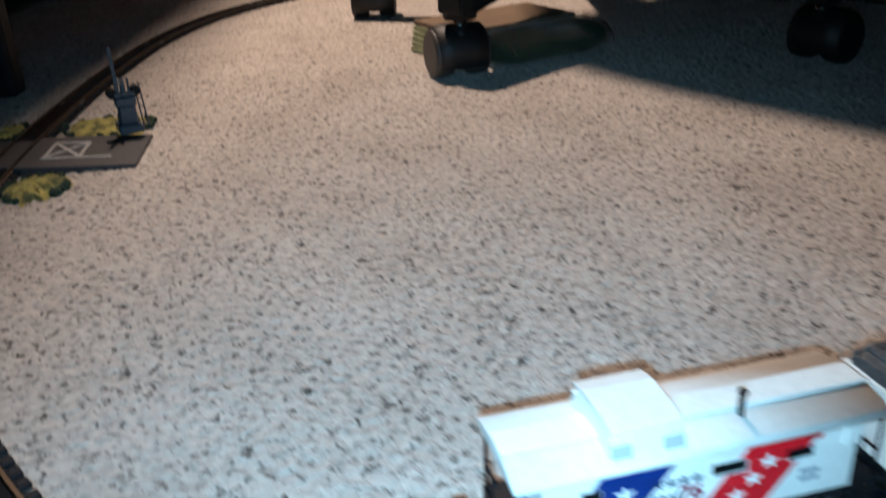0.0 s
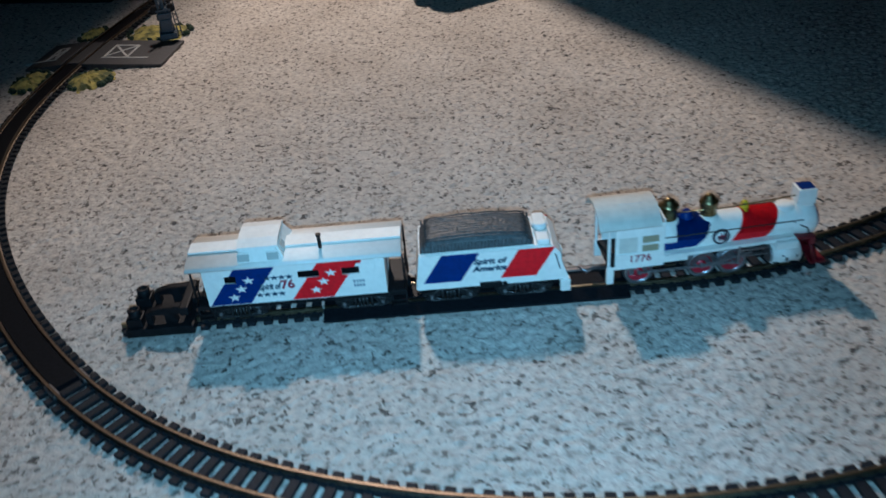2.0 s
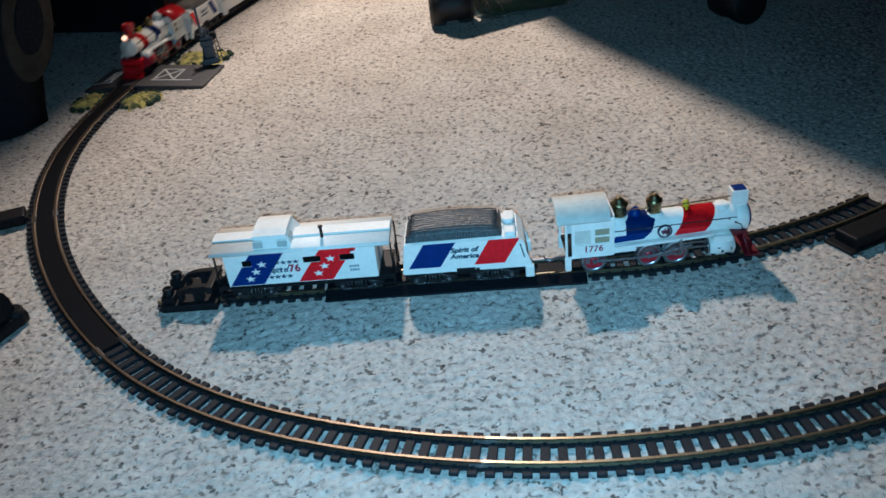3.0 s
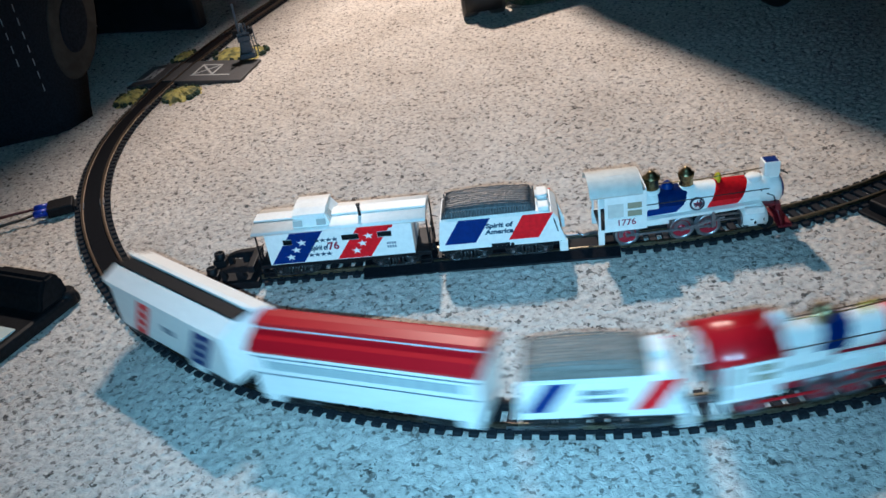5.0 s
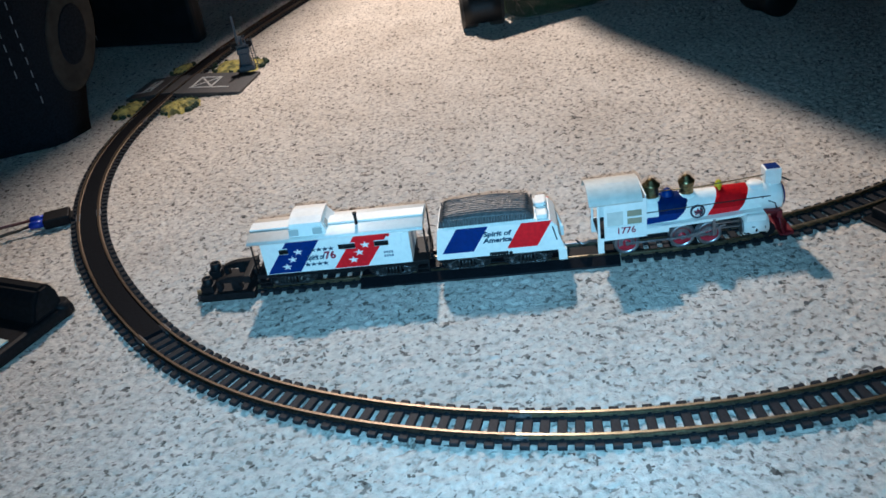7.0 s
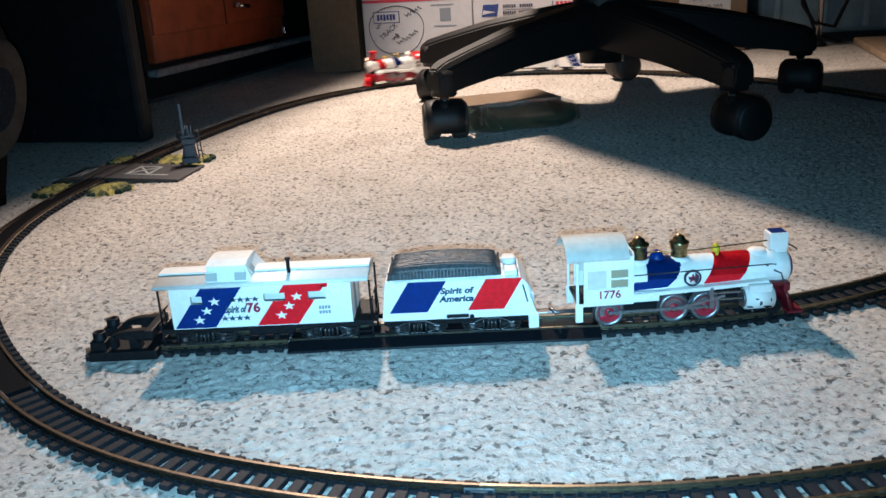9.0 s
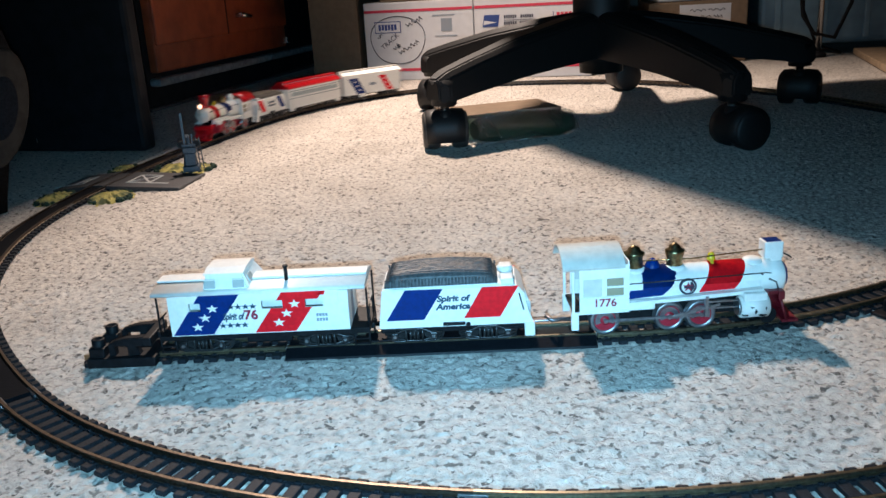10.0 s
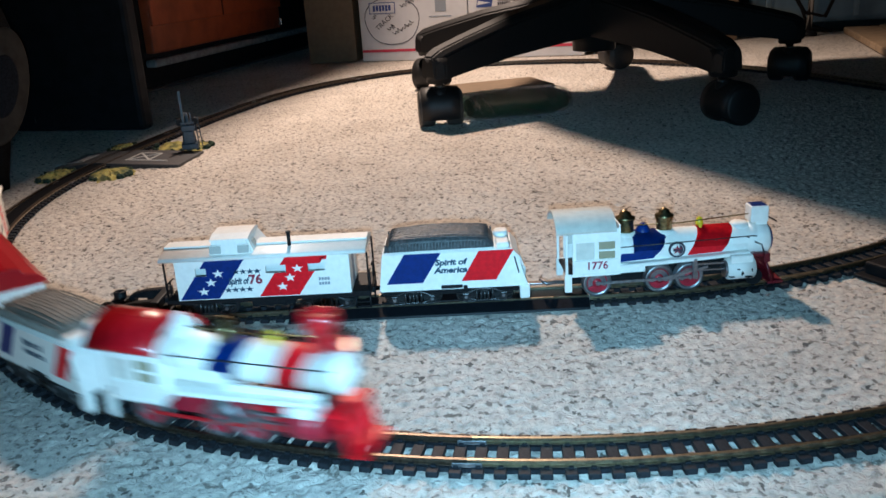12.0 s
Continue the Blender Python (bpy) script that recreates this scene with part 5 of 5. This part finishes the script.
def mailing_boxes():
    m0 = pose(-0.093, 1.338, 0, 0, 0, -14.5)
    W, H = 0.222, 0.150
    for i in range(2):
        t = thing("mailing_box", "white cardboard mailing box with red stripes and blue print", "cardboard box", m0 @ pose(i * (W + 0.002), 0, 0), group="white mailing boxes by the wall")
        part("carton", box(0, W, 0, 0.28, 0, H, 0.0015), MAILWHITE, t)
        for z in (0.018, 0.131):
            part("red_line", box(0.001, W - 0.001, -0.0006, 0.0005, z, z + 0.005), MAILRED, t)
        if i == 0:
            part("postage_frame", slab([(0.022, 0.092), (0.076, 0.092), (0.076, 0.114), (0.022, 0.114)], -0.0006, 0.0002), MAILBLUE, t)
            part("postage_field", slab([(0.0235, 0.0935), (0.0745, 0.0935), (0.0745, 0.1125), (0.0235, 0.1125)], -0.0009, 0.0002), MAILWHITE, t)
            for k in range(6):
                part("print_bar", box(0.030 + 0.0065 * k, 0.0348 + 0.0065 * k, -0.0012, 0.0, 0.097 + 0.001 * (k % 2), 0.1085), MAILBLUE, t)
            part("code_square", box(0.158, 0.180, -0.0006, 0.0, 0.092, 0.116), GREYINK, t)
            for z, x1 in ((0.121, 0.186), (0.082, 0.190), (0.030, 0.200), (0.036, 0.170)):
                part("print_bar", box(x1 - 0.045, x1, -0.0006, 0.0, z, z + 0.0022), GREYINK, t)
            # ring and scrawl drawn with a marker
            pts = [(0.068 + 0.056 * math.cos(a) * (1 + 0.04 * math.sin(3 * a)), -0.0004, 0.078 + 0.048 * math.sin(a) * (1 + 0.05 * math.cos(2 * a))) for a in (2 * math.pi * k / 40 for k in range(41))]
            part("pen_ring", cord(pts, 0.0007, 4), PENINK, t)
            for word, x, z, tall in (("TRACK", 0.052, 0.076, 0.0135), ("&", 0.070, 0.066, 0.011)):
                lettering(word, tall, pose(x, -0.0005, z, 90, 0, 0) @ pose(0, 0, 0, 0, 0, 38), PENINK, t, "pen_word")
            for x, z, a, L in ((0.030, 0.082, 70, 0.014), (0.060, 0.060, 50, 0.014), (0.070, 0.052, 38, 0.016), (0.084, 0.058, 40, 0.018), (0.098, 0.066, 42, 0.014), (0.088, 0.104, 30, 0.018), (0.104, 0.112, 28, 0.016)):
                q = [(x + (L * (k / 8) + 0.0022 * math.sin(k * 2.6)) * math.cos(math.radians(a)) - 0.004 * math.cos(k * 1.9) * math.sin(math.radians(a)), -0.0004, z + L * (k / 8) * math.sin(math.radians(a)) + 0.0045 * math.cos(k * 1.9) * math.cos(math.radians(a))) for k in range(9)]
                part("pen_scrawl", cord(q, 0.0006, 4), PENINK, t)
        else:
            part("mark_field", slab([(0.016, 0.096), (0.046, 0.096), (0.050, 0.118), (0.020, 0.118)], -0.0006, 0.0), MAILBLUE, t)
            part("mark_wedge", slab([(0.018, 0.100), (0.044, 0.104), (0.020, 0.108)], -0.0010, 0.0), MAILWHITE, t)
            for z, words in ((0.1105, (0.028, 0.026)), (0.0985, (0.026, 0.030))):
                x = 0.058
                for wd in words:
                    n = int(wd / 0.0042)
                    for k in range(n):
                        part("print_bar", box(x + 0.0042 * k, x + 0.0042 * k + 0.0030, -0.0006, 0.0, z + 0.0006 * (k % 2), z + 0.0062), PENINK, t)
                    x += wd + 0.004
            part("print_line", box(0.058, 0.118, -0.0006, 0.0, 0.1068, 0.1076), PENINK, t)
            for k in range(8):
                part("print_bar", box(0.158 + 0.0075 * k, 0.1635 + 0.0075 * k, -0.0006, 0.0, 0.1105, 0.118), MAILRED, t)
            part("print_line", box(0.151, 0.1525, -0.0006, 0.0, 0.095, 0.120), MAILBLUE, t)
    t = thing("cardboard_box", "plain brown cardboard box beside the mailing boxes", "cardboard box", pose(-0.205, 1.36, 0, 0, 0, -8))
    part("carton", box(0, 0.100, 0, 0.28, 0, 0.36, 0.002), KRAFT, t)
    part("tape", box(0.030, 0.070, -0.0006, 0.0004, 0.20, 0.3606), TAPE, t, "clear packing tape")
    part("flap_seam", box(0.0485, 0.0500, 0.002, 0.278, 0.3598, 0.3604), PENINK, t)
    t = thing("cardboard_box", "brown cardboard box lying on the white mailing boxes", "cardboard box", m0 @ pose(0.035, 0.004, H + 0.001))
    part("carton", box(0, 0.40, 0, 0.26, 0, 0.20, 0.002), KRAFT, t)
    part("tape", box(-0.0006, 0.4006, 0.11, 0.16, 0.1995, 0.2006), TAPE, t, "clear packing tape")
    part("tape_end", box(0.170, 0.230, -0.0006, 0.0004, 0.004, 0.16), TAPE, t)
    # kraft box with a written label
    t = thing("cardboard_box", "brown cardboard box with a white written label", "cardboard box", pose(0.47, 1.36, 0, 0, 0, -6))
    part("carton", box(0, 0.19, 0, 0.25, 0, 0.118, 0.002), KRAFT, t)
    lab = part("label_sheet", box(0.060, 0.158, -0.0008, 0.0002, 0.060, 0.112), MAILWHITE, t, "white label with illegible handwriting")
    for r, words in enumerate(((0.030, 0.032), (0.012, 0.030, 0.016), (0.034, 0.026, 0.012))):
        x = 0.080 - 0.006 * r
        for L in words:
            q = [(x + L * k / 7, -0.0011, 0.101 - 0.0130 * r + 0.0028 * math.sin(k * 2.3 + r)) for k in range(8)]
            part("pen_scrawl", cord(q, 0.0007, 4), PENINK, lab)
            x += L + 0.005
    t = thing("cardboard_box", "flat white cardboard box lying on the brown box", "cardboard box", pose(0.47, 1.37, 0.119, 0, 0, -3))
    part("carton", box(0.02, 0.19, 0, 0.22, 0, 0.05, 0.002), MAILWHITE, t)
    part("lid_edge", box(0.018, 0.192, -0.002, 0.0005, 0.030, 0.0515, 0.0008), MAILWHITE, t)


def desk():
    """Desk along the loop's far left: cherry drawer front in a black frame; x along its front, y into it."""
    t = thing("desk", "black desk with a cherry wood drawer front and silver handle", "desk", pose(-0.351, 1.287, 0, 0, 0, 76.1))
    part("leg_panel", box(-0.592, -0.566, -0.187, 0.40, 0.0, 0.735, 0.006), LACQUER, t)
    part("carcass", box(-0.275, 0.46, 0.010, 0.45, 0.046, 0.735, 0.001), LACQUER, t)
    part("plinth", box(-0.270, 0.455, 0.022, 0.45, 0.0, 0.046), LACQUER, t)
    part("plinth_edge", box(-0.270, 0.455, 0.012, 0.0225, 0.002, 0.007, 0.001), EDGE, t)
    part("bottom_rail", box(-0.270, 0.150, -0.012, 0.010, 0.044, 0.057, 0.004), RAILEDGE, t)
    part("bottom_rail", box(0.153, 0.380, -0.011, 0.010, 0.044, 0.057, 0.004), RAILEDGE, t)
    d = part("drawer_front", box(-0.262, 0.240, -0.006, 0.011, 0.066, 0.330, 0.003), CHERRY, t)
    part("drawer_panel", box(-0.262, 0.240, -0.012, -0.005, 0.110, 0.330, 0.003), CHERRY, d)
    part("drawer_groove", box(-0.023, -0.019, -0.0125, -0.008, 0.112, 0.330), LACQUER, d)
    h = rod((0.018, -0.010, 0.143), (0.018, -0.034, 0.143), 0.005, 0.004, 12)
    rod((-0.006, -0.034, 0.145), (0.034, -0.034, 0.141), 0.0045, seg=10, bm=h)
    part("handle", h, CHROME, d, "silver T handle")
    part("hinge", box(0.236, 0.250, -0.010, 0.004, 0.072, 0.086, 0.001), CHROME, d)
    part("upper_drawer", box(-0.262, 0.240, -0.008, 0.011, 0.342, 0.70, 0.003), CHERRY, t)
    # chrome slivers stand in for a broken vertical glint on the leg panel
    for z, h in ((0.098, 0.024), (0.078, 0.012), (0.060, 0.010), (0.012, 0.007)):
        part("seam_glint", box(-0.5928, -0.5918, -0.0165 - 0.06 * (0.124 - z), -0.0150 - 0.06 * (0.124 - z), z, z + h, 0.0003, seg=1), CHROME, t)
    part("desk_top", box(-0.60, 0.52, -0.313, 0.50, 0.735, 0.765, 0.004), LACQUER, t)
    part("back_panel", box(-0.566, -0.275, 0.42, 0.44, 0.0, 0.735), LACQUER, t)


def carry_bag():
    """Tapered bag: x along its narrow side, y out of that side, standing on its base."""
    t = thing("carry_bag", "upright black bag with pale dashed stitching and an oval patch", "bag", pose(-0.360, 0.334, 0, 0, 0, 70.9))
    back = (math.cos(math.radians(128.9)), math.sin(math.radians(128.9)))
    b = bmesh.new()
    rings = []
    for z, side in ((0.0, 0.050), (0.012, 0.053), (0.05, 0.066), (0.10, 0.090), (0.15, 0.092), (0.25, 0.060), (0.40, 0.040)):
        k = 0.004 * math.sin(z * 40)
        rings.append([b.verts.new(p) for p in ((0, 0, z), (side, k * 0.3, z), (side + 0.2 * back[0], 0.2 * back[1], z), (0.2 * back[0], 0.2 * back[1] + k, z))])
    for lo, hi in zip(rings, rings[1:]):
        for i in range(4):
            b.faces.new((lo[i], lo[(i + 1) % 4], hi[(i + 1) % 4], hi[i]))
    b.faces.new(rings[0][::-1])
    b.faces.new(rings[-1])
    bmesh.ops.recalc_face_normals(b, faces=b.faces[:])
    bmesh.ops.bevel(b, geom=[e for e in b.edges if abs(e.verts[0].co.z - e.verts[1].co.z) > 0.005], offset=0.006, segments=3, affect="EDGES")
    for f in b.faces:
        f.smooth = True
    part("body", b, FABRIC, t)
    for u, lo, n in ((0.004, 0.047, 12), (0.018, 0.076, 9)):
        for k in range(n):
            z = lo + 0.0135 * k
            p = Vector((u * back[0], u * back[1] - (0.0012 if u < 0.01 else 0.0), z))
            s = box(-0.0004, 0.0004, -0.0006, 0.0006, 0, 0.0075, 0.0001, seg=1)
            bmesh.ops.transform(s, matrix=Matrix.Translation(p) @ pose(0, 0, 0, 0, 0, 128.9), verts=s.verts)
            part("stitch", s, GREYINK, t)
    m = Matrix.Translation((0.060, -0.0004, 0.098)) @ pose(0, 0, 0, 90, 0, 0) @ pose(0, 0, 0, 0, 0, -24)
    part("side_panel", lathe([(1.0, -0.003), (1.0, 0.0006), (0.94, 0.0014), (0.02, 0.0016)], m @ Matrix.Diagonal((0.033, 0.058, 1, 1)), 36), BAGGREY, t, "worn grey side panel")
    part("oval_patch", lathe([(1.0, 0.0), (1.0, 0.0022), (0.92, 0.0028), (0.02, 0.0026)], m @ Matrix.Diagonal((0.0185, 0.031, 1, 1)), 36), FABRIC, t)


def wrapped_mat():
    t = thing("wrapped_scenery_mat", "rolled dark green scenery mat in clear plastic wrap", "packet", pose(0.116, 0.566, 0, 0, 0, 17))
    b = bmesh.new()
    rng = random.Random(2)
    prof = [(math.cos(a), math.sin(a)) for a in (2 * math.pi * k / 18 for k in range(18))]

    def roll(length, ry, rz, wob):
        bb = bmesh.new()
        rings = []
        for i in range(15):
            u = i / 14
            s = 1 - 0.35 * abs(2 * u - 1) ** 6
            rings.append([bb.verts.new((length * u, ry * s * c + wob * rng.uniform(-1, 1), 0.0005 + rz + rz * s * max(d, -0.96) + wob * rng.uniform(-1, 1))) for c, d in prof])
        for lo, hi in zip(rings, rings[1:]):
            for j in range(18):
                bb.faces.new((lo[j], hi[j], hi[(j + 1) % 18], lo[(j + 1) % 18])).smooth = True
        bb.faces.new(rings[0])
        bb.faces.new(rings[-1][::-1])
        bmesh.ops.recalc_face_normals(bb, faces=bb.faces[:])
        return bb

    g = roll(0.122, 0.030, 0.0155, 0.0005)
    bmesh.ops.translate(g, verts=g.verts, vec=(0.004, 0.030, 0.001))
    part("green_roll", g, GREENMAT, t)
    w = roll(0.138, 0.034, 0.0175, 0.0014)
    bmesh.ops.translate(w, verts=w.verts, vec=(-0.007, 0.030, 0))
    part("plastic_wrap", w, FILM, t, "crinkled clear plastic wrap").visible_shadow = False
    # folds made glossier than the wrap, added for its white highlight streaks
    for x, lean, a0, a1 in ((0.000, 0.010, 95, 190), (0.008, -0.006, 110, 175), (0.014, 0.012, 120, 200), (0.022, -0.010, 80, 140), (0.086, 0.012, 120, 185), (0.094, 0.010, 110, 170), (0.108, -0.008, 100, 180), (0.118, 0.006, 130, 195), (0.050, 0.030, 175, 205), (0.060, -0.030, 100, 125)):
        pts = []
        for i in range(7):
            a = math.radians(a0 + (a1 - a0) * i / 6)
            pts.append((x + lean * i / 6 + 0.001 * math.sin(i * 2.3), 0.030 + 0.0338 * math.cos(a), max(0.001, 0.0178 + 0.0178 * math.sin(a) + 0.0006 * math.sin(i * 1.7))))
        part("wrap_fold", cord(pts, 0.0007, 5), CREASE, t)
    for k in range(6):
        part("card_sheet", box(-0.016 + 0.001 * k, 0.134 - 0.002 * (k % 3), 0.062 + 0.001 * (k % 2), 0.145, 0.0005 + 0.0052 * k, 0.0005 + 0.0052 * k + 0.0042, 0.0004), PAPER if k < 5 else KRAFT, t)


def far_right_things():
    t = thing("storage_bin", "pale blue translucent plastic storage bin by the wall", "storage bin", pose(0.70, 1.40, 0, 0, 0, -8))
    part("bin", box(0, 0.34, 0, 0.30, 0.02, 0.30, 0.012, seg=3), BINPLASTIC, t)
    part("rim", box(-0.008, 0.348, -0.008, 0.308, 0.285, 0.31, 0.006), BINPLASTIC, t)
    for x in (0.03, 0.12, 0.20):
        part("bin_rib", box(x, x + 0.012, -0.005, 0.002, 0.03, 0.28, 0.002), BINPLASTIC, t)
    t = thing("metal_stand", "chrome stand leg with dark cables", "stand", pose(0.80, 1.34, 0))
    part("leg", rod((0, 0, 0), (0.004, 0, 0.5), 0.006, seg=14), CHROME, t)
    part("foot", lathe([(0.016, 0), (0.016, 0.004), (0.008, 0.010)], None, 16), BLACK, t)
    part("cable", cord([(-0.045, 0, 0.32), (-0.042, 0.002, 0.16), (-0.034, 0, 0.08), (-0.012, -0.004, 0.045), (0.03, 0, 0.035), (0.06, 0.004, 0.10), (0.07, 0, 0.3)], 0.004, 8), BLACK, t)
    part("cable", cord([(-0.030, 0.01, 0.32), (-0.034, 0.01, 0.20), (-0.030, 0.01, 0.09), (0.0, 0.01, 0.02), (0.05, 0.01, 0.004)], 0.003, 8), BLACK, t)
    t = thing("wooden_board", "pale wooden board lying on the carpet", "board", pose(0.75, 0.86, 0, 0, 0, 76))
    part("plank", box(0, 0.50, -0.062, 0.0, 0.0, 0.012, 0.002), PINE, t)
    part("plank", box(0.02, 0.52, -0.130, -0.068, 0.0, 0.012, 0.002), PINE, t)
    t = thing("dark_cabinet", "dark cabinet standing against the wall", "cabinet", pose(0.66, 1.44, 0, 0, 0, -4))
    part("body", box(-0.03, 0.03, 0, 0.3, 0.0, 0.6, 0.002), LACQUER, t)


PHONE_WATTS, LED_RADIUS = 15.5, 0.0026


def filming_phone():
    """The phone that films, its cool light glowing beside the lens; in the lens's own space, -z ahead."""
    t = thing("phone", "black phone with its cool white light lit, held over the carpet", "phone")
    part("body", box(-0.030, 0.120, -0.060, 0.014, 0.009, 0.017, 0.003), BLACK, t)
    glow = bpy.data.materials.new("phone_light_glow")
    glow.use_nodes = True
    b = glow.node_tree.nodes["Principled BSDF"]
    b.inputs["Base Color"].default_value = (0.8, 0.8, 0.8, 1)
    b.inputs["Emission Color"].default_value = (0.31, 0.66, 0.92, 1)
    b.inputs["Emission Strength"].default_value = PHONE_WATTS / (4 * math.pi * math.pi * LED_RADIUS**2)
    # the lamp sits at the bottom of an unseen dark cup, added to narrow its beam
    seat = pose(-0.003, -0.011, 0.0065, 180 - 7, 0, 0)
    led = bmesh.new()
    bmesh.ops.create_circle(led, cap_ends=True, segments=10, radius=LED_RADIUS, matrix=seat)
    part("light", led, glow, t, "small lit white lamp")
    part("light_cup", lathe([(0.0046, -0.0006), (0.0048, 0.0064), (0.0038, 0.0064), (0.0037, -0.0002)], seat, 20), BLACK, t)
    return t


# ---- building ----
ground()
room()
railway()
crossing()
crossing_signal()
terminal()
controller()
office_chair()
mailing_boxes()
desk()
carry_bag()
wrapped_mat()
far_right_things()
bumper(pose(-0.0905, SIDE_Y, 0))
caboose(pose(-0.0095, SIDE_Y, 0))
tender(pose(0.0945, SIDE_Y, 0), "siding")
locomotive(pose(0.2125, SIDE_Y + 0.0016, 0, 0, 0, 3.3), "siding")

STILL = Matrix.Identity(4)
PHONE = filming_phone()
ENGINE, FUEL, COACH, LAST = locomotive(STILL, "running"), tender(STILL, "running"), coach(STILL), end_car(STILL)

# run of the engine's front along the loop, by seconds
TIMES = (0.0, 2.7, 3.2, 5.0, 5.2, 5.5, 5.9, 8.9, 9.2, 9.5, 9.8, 10.1, 10.5, 11.0, 11.7, 12.0)
LEAD = LAP
TIPS = (0.17, 1.41, 1.645, 2.575, 2.671, 2.797, 2.998, LEAD + 0.865, LEAD + 0.995, LEAD + 1.110, LEAD + 1.240, LEAD + 1.372, LEAD + 1.548, LEAD + 1.778, LEAD + 2.165, LEAD + 2.325)


def tip_run(t):
    """Smoothed position of the engine's front."""
    ts = np.clip(np.linspace(t - 0.15, t + 0.15, 7), -1, 13)
    ex = np.array([-1.0, *TIMES, 13.0])
    ey = np.array([TIPS[0] - 0.46, *TIPS, TIPS[-1] + 0.53])
    return float(np.interp(ts, ex, ey).mean())


def motions():
    for car, behind, half in ((ENGINE, 0.066, 0.034), (FUEL, 0.172, 0.020), (COACH, 0.289, 0.043), (LAST, 0.423, 0.0385)):
        rows = []
        for i in range(61):
            t = i * 0.2
            s = tip_run(t) - behind
            a, b = on_loop(s - half), on_loop(s + half)
            d = b - a
            c = (a + b) / 2
            rows.append((t, pose(c.x, c.y, 0, 0, 0, math.degrees(math.atan2(d.y, d.x)))))
        walk(car, rows)
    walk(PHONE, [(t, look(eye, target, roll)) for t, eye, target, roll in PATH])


motions()
